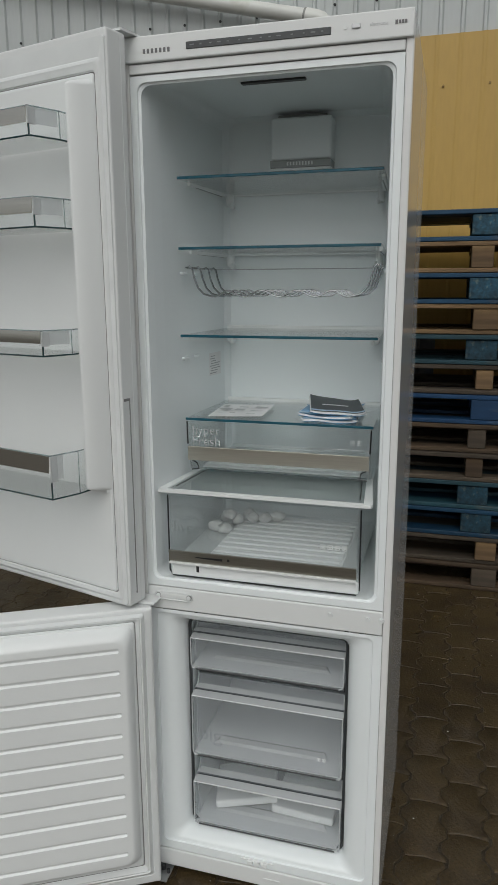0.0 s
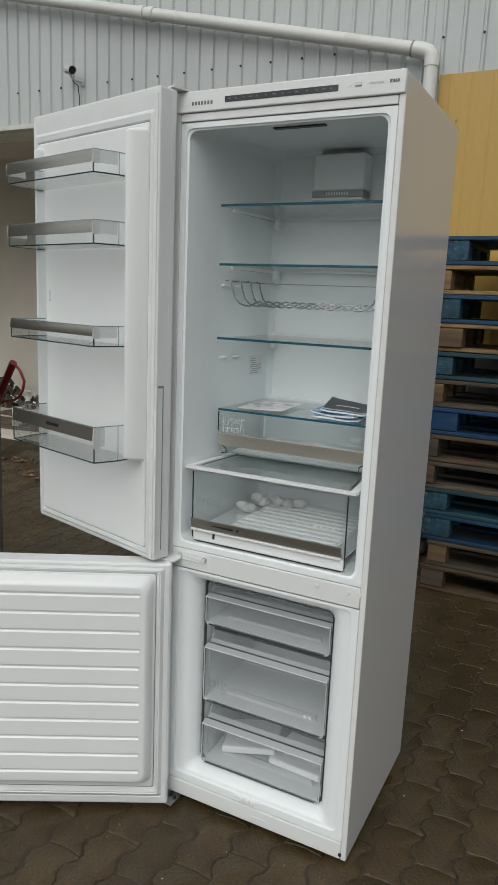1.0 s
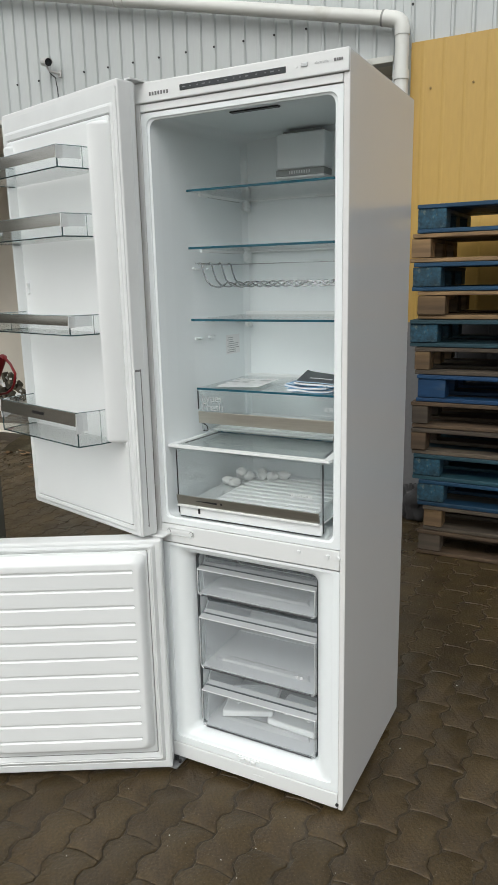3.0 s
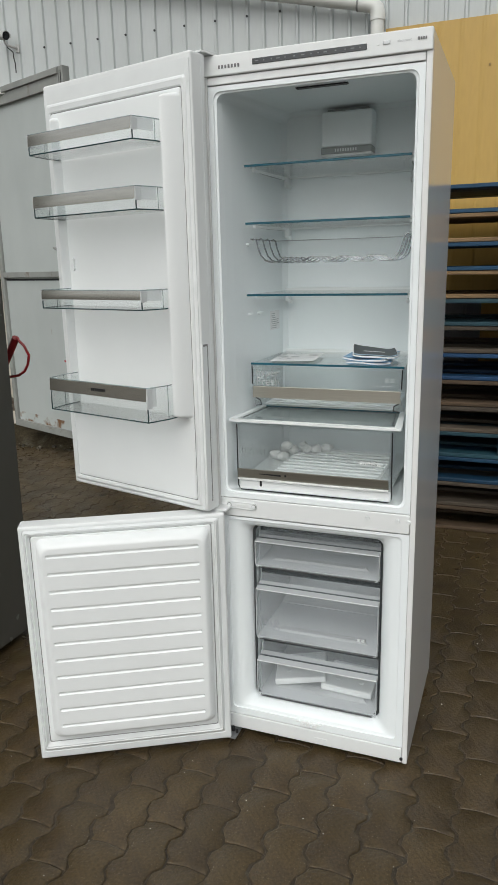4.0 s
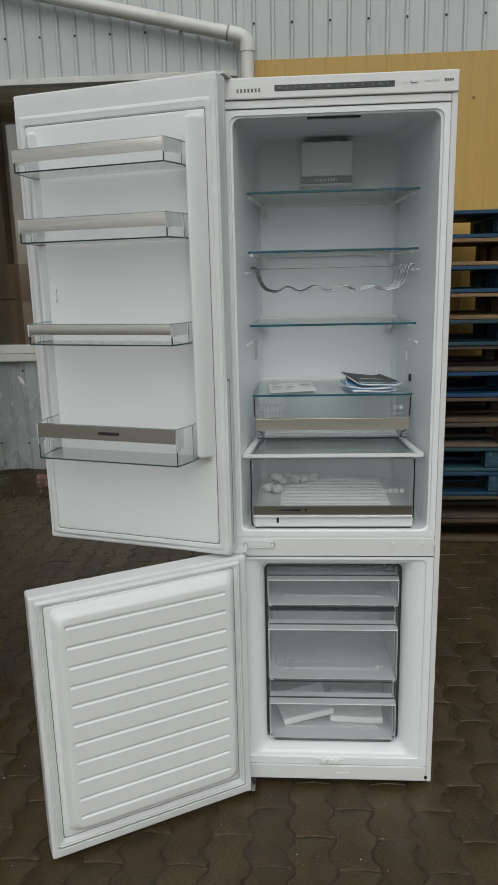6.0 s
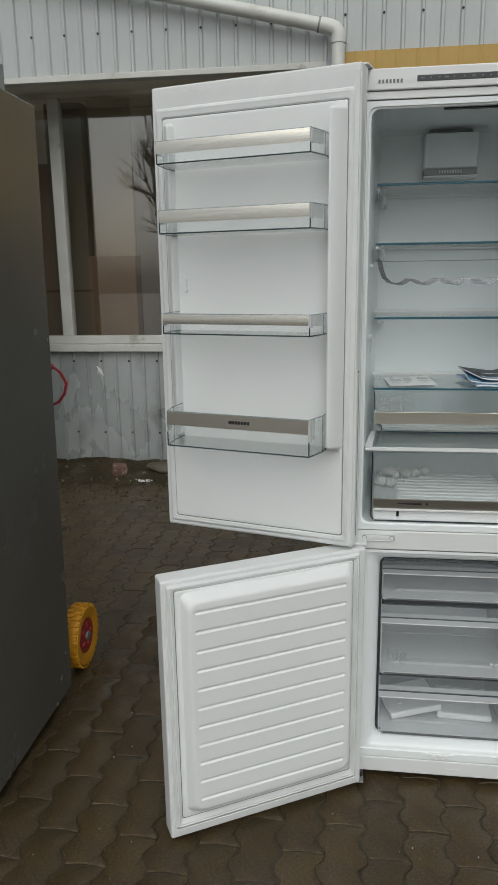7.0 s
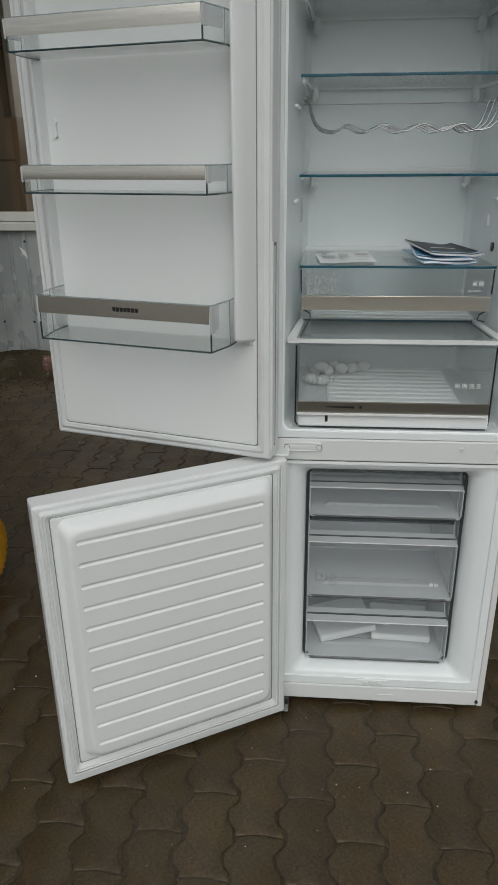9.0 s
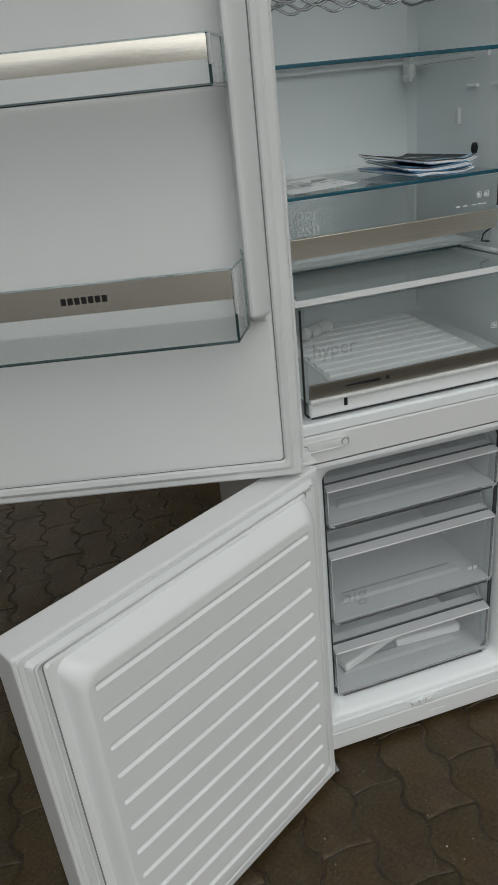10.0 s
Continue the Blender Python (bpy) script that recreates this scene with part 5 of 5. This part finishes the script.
part("back_edge", box(B(), -0.2175, 0.2115, 0.2405, 0.2425, 1.050, 1.057), GLASS_EDGE, frame_shelf, shift=F)

D = Matrix.Identity(4)

bm = tub(-0.230, 0.220, [(0.432, 1.035), (0.432, 0.8735), (0.0185, 0.8735), (0.0185, 1.043)])
fresh = part("fresh_drawer", bm, DRAWER, fridge, "clear fresh-food drawer with a brushed metal strip toned dark, pulled slightly out", smooth=False)
strip = part("metal_strip", slat(-0.231, 0.220, 0.0065, 0.0125, 0.8805, 0.9090), SHADED_STRIP, fresh, "brushed metal strip, its colour darkened for a dark reflection", shift=D)
part("strip_lip", box(B(), -0.231, 0.220, 0.008, 0.019, 0.8740, 0.8795, 0.001), PRINT_WHITE, fresh, "bright lower lip", shift=D)
part("front_base", box(B(), -0.2300, 0.2250, 0.018, 0.030, 0.8415, 0.8725, 0.006, 3), LINER, fresh, "white base below the strip", shift=D)
part("slot", box(B(), -0.164, -0.157, 0.0165, 0.018, 0.855, 0.8720, 0.001), BLACK, fresh, shift=D)
bm = B()
v = [bm.verts.new((x, 0.0080, z)) for x, z in ((-0.165, 0.8955), (-0.095, 0.8930), (-0.095, 0.8985), (-0.16, 0.8975))]
bm.faces.new(v)
thicken(bm, 0.001)
box(bm, -0.083, -0.0775, 0.0075, 0.0115, 0.8935, 0.8995)
part("slider", bm, BLACK, fresh, "black humidity slider", shift=D)
for s, x in ((-1, -0.2315), (1, 0.2215)):
    part("side_edge", tube(B(), [(x + 0.004 * s, 0.024, 1.042), (x + 0.0045 * s, 0.026, 0.872), (x + 0.0045 * s, 0.028, 0.850), (x - 0.002 * s, 0.028, 0.8410)], 0.0020, 6), BLACK, fresh, "black edge of the drawer", shift=D)
part("lower_edge", tube(B(), [(-0.2265, 0.022, 0.8400), (0.2200, 0.022, 0.8400)], 0.0014, 6), BLACK, fresh, "black lower edge of the drawer", shift=D)
bm = box(B(), -0.228, 0.218, 0.0215, 0.43, 0.866, 0.872)
part("drawer_floor", bm, LINER, fresh, shift=D)
part("ribbed_mat", box(B(), -0.155, 0.175, 0.070, 0.425, 0.8722, 0.8748), LINER, fresh, "white ribbed mat", shift=D)
ribs(10, -0.150, 0.170, 0.075, 0.034, 0.019, 0.8750, 0.8800, fresh)
letters("drawer_lettering", "hyper", 0.036, D @ pose(-0.220, 0.0166, 0.955, 90, 0, 0), FAINT, fresh)
symbols((0.1425, 0.159, 0.1755, 0.192), 0.951, 0.0165, fresh, D, 0.0056)
egg_me = None
for k, (x, y, z, r) in enumerate(((-0.196, 0.262, 0.891, 10), (-0.166, 0.250, 0.891, 60), (-0.150, 0.318, 0.897, 80), (-0.182, 0.335, 0.893, 30), (-0.170, 0.305, 0.912, 140), (-0.112, 0.345, 0.896, 120), (-0.080, 0.352, 0.896, 70), (-0.050, 0.372, 0.896, 20), (-0.132, 0.378, 0.896, 100))):
    if egg_me is None:
        bm = B()
        bmesh.ops.create_uvsphere(bm, u_segments=20, v_segments=14, radius=0.0165)
        for vtx in bm.verts:
            vtx.co.x *= 1.30 + (0.16 if vtx.co.x > 0 else -0.02)
            vtx.co.z *= 0.86
            vtx.co *= 1 + 0.20 * noise.noise(vtx.co * 85)
        egg_me = mesh_of("egg", bm, EGG, True)
    e = new("egg", egg_me)
    e.matrix_basis = pose(x, y, z - 0.0022, 0, 0, r)
    tagged(e, "white egg lying in the fresh drawer", "egg", "eggs in the drawer")


# ---------------------------------------------------------------- freezer drawers
def freezer_drawer(z0, z1, ledge, depth, label):
    """A clear drawer: one moulded tub with a hand ledge across its front; ledge, rim, ridge and edge are parts."""
    h, w, y, l0 = z1 - z0, 0.194, 0.047, ledge - z0
    back = y + depth
    bm = tub(-w, w, [(0.42, h * 0.9), (0.42, 0.001), (y, 0.001), (y, l0), (back, l0 + 0.006), (back + 0.006, h)])
    d = part("freezer_drawer", bm, FREEZER, fridge, label, smooth=False, shift=Matrix.Translation((0, 0, z0)))
    tagged(d, group="freezer drawers")
    bm = loft(B(), [[(x, yy, zz) for x, yy, zz in ((-w + 0.002, y + 0.004, 0.0035), (w - 0.002, y + 0.004, 0.0035), (w - 0.002, 0.30, 0.0035), (-w + 0.002, 0.30, 0.0035))], [(x, yy, zz) for x, yy, zz in ((-w + 0.002, y + 0.004, 0.0060), (w - 0.002, y + 0.004, 0.0060), (w - 0.002, 0.30, 0.0060), (-w + 0.002, 0.30, 0.0060))]], True, True)
    part("drawer_floor", bm, FREEZER_FLOOR, d, "milky drawer floor", smooth=False)
    bm = B()
    curve = [(0.30, 0.0060), (0.345, 0.010), (0.375, 0.022), (0.392, 0.045), (0.400, 0.075), (0.405, h * 0.88)]
    for x in (-w + 0.0025, w - 0.0025):
        bm.faces.new([bm.verts.new((x, yy, zz)) for yy, zz in [(y + 0.03, 0.007)] + curve + [(y + 0.058, h * 0.88), (y + 0.03, l0)]])
    left, right = ([bm.verts.new((x, yy, zz)) for yy, zz in curve] for x in (-w + 0.003, w - 0.003))
    for k in range(len(curve) - 1):
        bm.faces.new((left[k], left[k + 1], right[k + 1], right[k]))
    thicken(bm, 0.002)
    part("drawer_back", bm, FREEZER_FLOOR, d, "milky rounded back and sides of the drawer", smooth="all")
    bm = B()
    v = [bm.verts.new(p) for p in ((-w, y - 0.001, l0 + 0.002), (w, y - 0.001, l0 + 0.002), (w, back - 0.001, l0 + 0.008), (-w, back - 0.001, l0 + 0.008))]
    bm.faces.new(v)
    thicken(bm, -0.0012)
    part("pull_ledge", bm, LIP_CLEAR, d, "pale milky hand ledge", smooth=False)
    part("ledge_line", tube(B(), [(-w, y - 0.001, l0), (w, y - 0.001, l0)], 0.0014, 6), FREEZER_LIP, d)
    # Shade of the ledge groove and under the rim, laid on as dark strips.
    part("ledge_groove", box(B(), -w, w, y + 0.42 * depth, y + 0.55 * depth, l0 + 0.0062, l0 + 0.0074), RIM_DARK, d, "dark tinted line standing in for the shade of a ledge groove", smooth=False)
    part("rim_shade", box(B(), -w + 0.002, w - 0.002, back + 0.0035, back + 0.0055, h - 0.028, h - 0.004), RIM_DARK, d, "dark tinted band standing in for the shade under the rim", smooth=False)
    part("top_rim", box(B(), -w, w, back + 0.003, back + 0.009, h - 0.003, h, 0.001), FREEZER_LIP, d)
    bm = B()
    low = [bm.verts.new(p) for p in ((-0.155, 0.100, 0.0063), (0.155, 0.100, 0.0063), (0.140, 0.137, 0.0063), (-0.140, 0.137, 0.0063))]
    high = [bm.verts.new(p) for p in ((-0.145, 0.108, 0.0105), (0.145, 0.108, 0.0105), (0.138, 0.128, 0.0105), (-0.138, 0.128, 0.0105))]
    for k in range(4):
        bm.faces.new((low[k], low[(k + 1) % 4], high[(k + 1) % 4], high[k]))
    bm.faces.new(low[::-1])
    bm.faces.new(high)
    part("floor_ridge", bm, RIDGE, d, "milky ridge across the drawer floor", smooth=False)
    for s in (-1, 1):
        bm = tube(B(), [(s * w, back + 0.006, h), (s * w, back, l0 + 0.012), (s * w, y - 0.0005, l0), (s * w, y - 0.0005, 0.012), (s * (w - 0.004), y - 0.0005, 0.004), (s * (w - 0.012), y - 0.0005, 0.0008)], 0.0016, 6)
        part("side_edge", bm, LIP_CLEAR, d, "milky moulded edge")
    part("bottom_edge", tube(B(), [(-w + 0.012, y - 0.0005, 0.0008), (w - 0.012, y - 0.0005, 0.0008)], 0.0020, 6), BLACK, d)
    return d


freezer_drawer(0.579, 0.7130, 0.664, 0.044, "shallow clear freezer drawer, empty, closed")
mid = freezer_drawer(0.331, 0.566, 0.503, 0.048, "deep clear freezer drawer, empty, closed")
freezer_drawer(0.1235, 0.320, 0.251, 0.052, "clear bottom freezer drawer with white trays inside, closed")
# Black strips put the deep shade of the drawer gaps into the shape.
for z0, z1 in ((0.3215, 0.3315), (0.5675, 0.5745), (0.7140, 0.7165)):
    part("drawer_gap", box(B(), -0.1975, 0.1975, 0.080, 0.090, z0, z1, 0.001), BLACK, fridge, "black strip standing in for the shade in the gap over a freezer drawer")
letters("drawer_lettering", "big", 0.055, pose(-0.178, 0.0462, 0.050, 90, 0, 0), FAINT, mid)
symbols((0.137, 0.150), 0.05, 0.0465, mid, Matrix.Identity(4), 0.0045)
for x, y, a, b, lab in ((-0.085, 0.185, 14, 7, "white plastic freezer tray propped up at a slant"), (0.085, 0.190, -3, 0, "white plastic freezer tray lying flat")):
    tray = thing("freezer_tray", pose(x, y, 0.1345 + (0.011 if b else 0), 0, -b, a), lab, "tray", "trays in the freezer drawer")
    part("tray_body", box(B(), -0.085, 0.085, -0.07, 0.09, 0.0, 0.022, 0.006, 3), LINER, tray)
    for k in (-1, 1):
        part("stud", rod(B(), (0.04 * k, -0.02, 0.022), (0.04 * k, -0.02, 0.025), 0.008, 12), LINER, tray)


# ---------------------------------------------------------------- rubble at the wall foot
bm = B()
nx, ny = 70, 10
rows = []
for j in range(ny + 1):
    row = []
    for i in range(nx + 1):
        x, y = -4.2 + 3.75 * i / nx, 3.02 + 0.38 * j / ny
        edge = min(1.0, j / 3.5)
        z = -0.008 + edge * (0.035 + 0.085 * j / ny + 0.040 * (noise.noise(Vector((x * 2.1, y * 3, 1))) + 0.5 * noise.noise(Vector((x * 7, y * 8, 2)))))
        row.append(bm.verts.new((x, y + 0.07 * noise.noise(Vector((x * 1.6, 0, 5))), max(z, -0.008))))
    rows.append(row)
for j in range(ny):
    for i in range(nx):
        bm.faces.new((rows[j][i], rows[j][i + 1], rows[j + 1][i + 1], rows[j + 1][i]))
tagged(part("dirt_strip", bm, DIRT), "strip of dirt and weeds along the foot of the wall", "dirt", kind="stuff")
bm = B()
for k in range(260):
    x, y = random.uniform(-4.2, -0.6), 2.98 + 0.40 * random.random() ** 1.2
    s = 0.005 + 0.02 * random.random() ** 2
    bmesh.ops.create_icosphere(bm, subdivisions=1, radius=s, matrix=Matrix.Translation((x, y, 0.006 + 0.27 * max(0.0, y - 3.02))) @ Euler((random.random() * 6, random.random() * 6, 0)).to_matrix().to_4x4() @ Matrix.Diagonal((1, random.uniform(0.5, 1), random.uniform(0.4, 0.8), 1)))
tagged(part("rubble", bm, STONE, smooth=False), "grey stones and bits of rubble in the dirt", "rubble", kind="stuff")
tagged(part("broken_brick", box(B(), -0.06, 0.05, -0.05, 0.05, -0.02, 0.06, 0.012), BRICK, shift=pose(-2.03, 3.17, 0.06, 12, 9, 25)), "broken red brick lying in the dirt by the wall", "brick")
bm = B()
bmesh.ops.create_icosphere(bm, subdivisions=3, radius=0.1, matrix=Matrix.Diagonal((1.2, 0.75, 0.42, 1)))
for vtx in bm.verts:
    vtx.co *= 1 + 0.35 * noise.noise(vtx.co * 11)
tagged(part("curb_stone", bm, STONE, smooth=False, shift=pose(-1.70, 3.24, 0.085, 6, 4, 12)), "grey stone lying at the foot of the wall", "stone")
bm = B()
for k in range(26):
    a, r = random.uniform(0, 6.28), 0.075 * random.random() ** 0.7
    bmesh.ops.create_cube(bm, size=random.uniform(0.006, 0.017), matrix=pose(-1.835 + 1.3 * r * math.cos(a), 3.085 + 0.6 * r * math.sin(a), 0.022, random.uniform(0, 90), random.uniform(0, 90), random.uniform(0, 90)) @ Matrix.Diagonal((1, 0.7, 0.5, 1)))
tagged(part("tile_chips", bm, PRINT_WHITE, smooth=False), "small heap of white broken chips beside the dirt", "rubble", kind="stuff")
bm = B()
for k in range(700):
    x, y = random.uniform(-4.2, -0.6), 3.06 - 0.55 * random.random() ** 2.2
    bmesh.ops.create_icosphere(bm, subdivisions=1, radius=0.003 + 0.010 * random.random() ** 3, matrix=pose(x, y, 0.002, 0, 0, random.uniform(0, 360)) @ Matrix.Diagonal((1.4, 0.8, 0.45, 1)))
tagged(part("soil_crumbs", bm, DIRT, smooth=False), "dark soil crumbs spilled over the paving edge", "dirt", kind="stuff")
leaf_bm = B()
for k in range(560):
    x, y = random.uniform(-3.2, 1.6), random.uniform(-1.4, 2.0)
    s = 0.0011 + 0.0020 * random.random() ** 4
    bmesh.ops.create_icosphere(leaf_bm, subdivisions=1, radius=s, matrix=pose(x, y, 0.004) @ Matrix.Diagonal((1, 0.8, 0.5, 1)))
tagged(part("grit", leaf_bm, PRINT_WHITE, smooth=False), "pale grit scattered on the paving", "grit", kind="stuff")
bm = B()
for x, y, a in ((-3.43, 2.64, 20), (-3.50, 2.72, 70), (-3.30, 2.60, 130), (-3.95, 3.05, 10), (-3.85, 2.98, 60), (-4.05, 2.95, 100)):
    outline = [(0.05 * math.cos(t) + 0.012 * math.cos(3 * t), 0.024 * math.sin(t)) for t in (2 * math.pi * i / 10 for i in range(10))]
    f = bm.faces.new([bm.verts.new(pose(x, y, 0.006 + 0.008 * (i % 3), 0, 0, a) @ Vector((p[0], p[1], 0))) for i, p in enumerate(outline)])
tagged(part("dead_leaf", bm, CARDBOARD, smooth=False), "fallen yellow-brown leaves on the paving", "leaf", kind="stuff")


# ---------------------------------------------------------------- interlocking pavers
PX, PY, GAP, ENDGAP, AMP = 0.1165, 0.2225, 0.0052, 0.0030, 0.0102


def paver_outline(s):
    """A wavy-sided paver, with bowed ends; s flips the wave on alternate columns."""
    zig = ((0.0, 1.0), (0.07, 1.0), (0.18, -1.0), (0.32, -1.0), (0.43, 1.0), (0.57, 1.0), (0.68, -1.0), (0.82, -1.0), (0.93, 1.0), (1.0, 1.0))
    left = [(-PX / 2 + GAP / 2 + AMP * w * s, -PY / 2 + ENDGAP / 2 + f * (PY - ENDGAP)) for f, w in zig]
    right = [(PX / 2 - GAP / 2 + AMP * w * s, -PY / 2 + ENDGAP / 2 + f * (PY - ENDGAP)) for f, w in zig]
    bow = [0.004, 0.0065, 0.004]
    top = [(left[-1][0] + (right[-1][0] - left[-1][0]) * f, left[-1][1] + b) for f, b in zip((0.25, 0.5, 0.75), bow)]
    bot = [(left[0][0] + (right[0][0] - left[0][0]) * f, left[0][1] + b) for f, b in zip((0.25, 0.5, 0.75), bow)]
    return left + top + right[::-1] + bot[::-1]


def paver_mesh(seed):
    """One worn paver: a wavy outline with chipped, rounded edges."""
    rnd = random.Random(seed)
    o = [(x + rnd.uniform(-0.0028, 0.0028), y + rnd.uniform(-0.0016, 0.0016)) for x, y in paver_outline(1)]
    wear = [rnd.uniform(0.002, 0.0055) for _ in o]
    inner = [(x * (1 - w / max(abs(x), 0.02)), y * (1 - 0.55 * w / max(abs(y), 0.03)) if abs(y) > 0.09 else y) for (x, y), w in zip(o, wear)]
    n = len(o)
    verts = [(x, y, -0.03) for x, y in o] + [(x, y, -0.0045 if abs(y) < 0.09 else -0.0020) for x, y in o] + [((x + p) / 2, (y + q) / 2, -0.0012 if abs(y) < 0.09 else -0.0006) for (x, y), (p, q) in zip(o, inner)] + [(x, y, 0.0) for x, y in inner]
    faces = [(r * n + k, r * n + (k + 1) % n, (r + 1) * n + (k + 1) % n, (r + 1) * n + k) for r in (0, 1, 2) for k in range(n)]
    faces.append(tuple(range(3 * n, 4 * n)))
    return verts, faces


paving = thing("paving", pose(0, 0, 0), "wet brown interlocking concrete pavers of the yard", "paving", kind="structure")
shapes = {}
for s in range(6):
    verts, faces = paver_mesh(s)
    me = bpy.data.meshes.new("paver")
    me.from_pydata(verts, [], faces)
    me.materials.append(PAVER)
    me.shade_smooth()
    me.set_sharp_from_angle(angle=radians(50))
    shapes[s] = (me, np.array(verts), faces)
far_v, far_f, count = [], [], 0
rng = random.Random(4)
for i in range(-46, 42):
    for j in range(-24, 17):
        x = -0.0135 - PX / 2 + i * PX
        y = -0.107 + (j + 0.5 * (i % 2)) * PY
        if y < -5.0 or y > 3.30 or (y > 2.86 and -0.5 < x < 5):
            continue
        s = rng.randrange(6)
        z = rng.uniform(-0.0018, 0.0012) - 0.001
        tilt = Euler((rng.uniform(-0.012, 0.012), rng.uniform(-0.014, 0.014), rng.uniform(-0.012, 0.012)))
        m = Matrix.LocRotScale((x + rng.uniform(-0.0015, 0.0015), y + rng.uniform(-0.001, 0.001), z), tilt, None)
        me, pts, faces = shapes[s]
        if -1.25 < x < 1.05 and -1.45 < y < 0.98 and count < 300 and not (-0.28 < x < 0.28 and 0.1 < y < 0.5):
            ob = new("paver", me)
            ob.parent = paving
            ob.matrix_basis = m
            count += 1
        else:
            base = len(far_v)
            a = np.array(m)
            far_v.extend((pts @ a[:3, :3].T + a[:3, 3]).tolist())
            far_f.extend([tuple(base + q for q in f) for f in faces])
me = bpy.data.meshes.new("paver_field")
me.from_pydata(far_v, [], far_f)
me.materials.append(PAVER_FAR)
field = new("paver_field", me)
field.parent = paving
tagged(field, "wet interlocking pavers further off", kind="stuff")
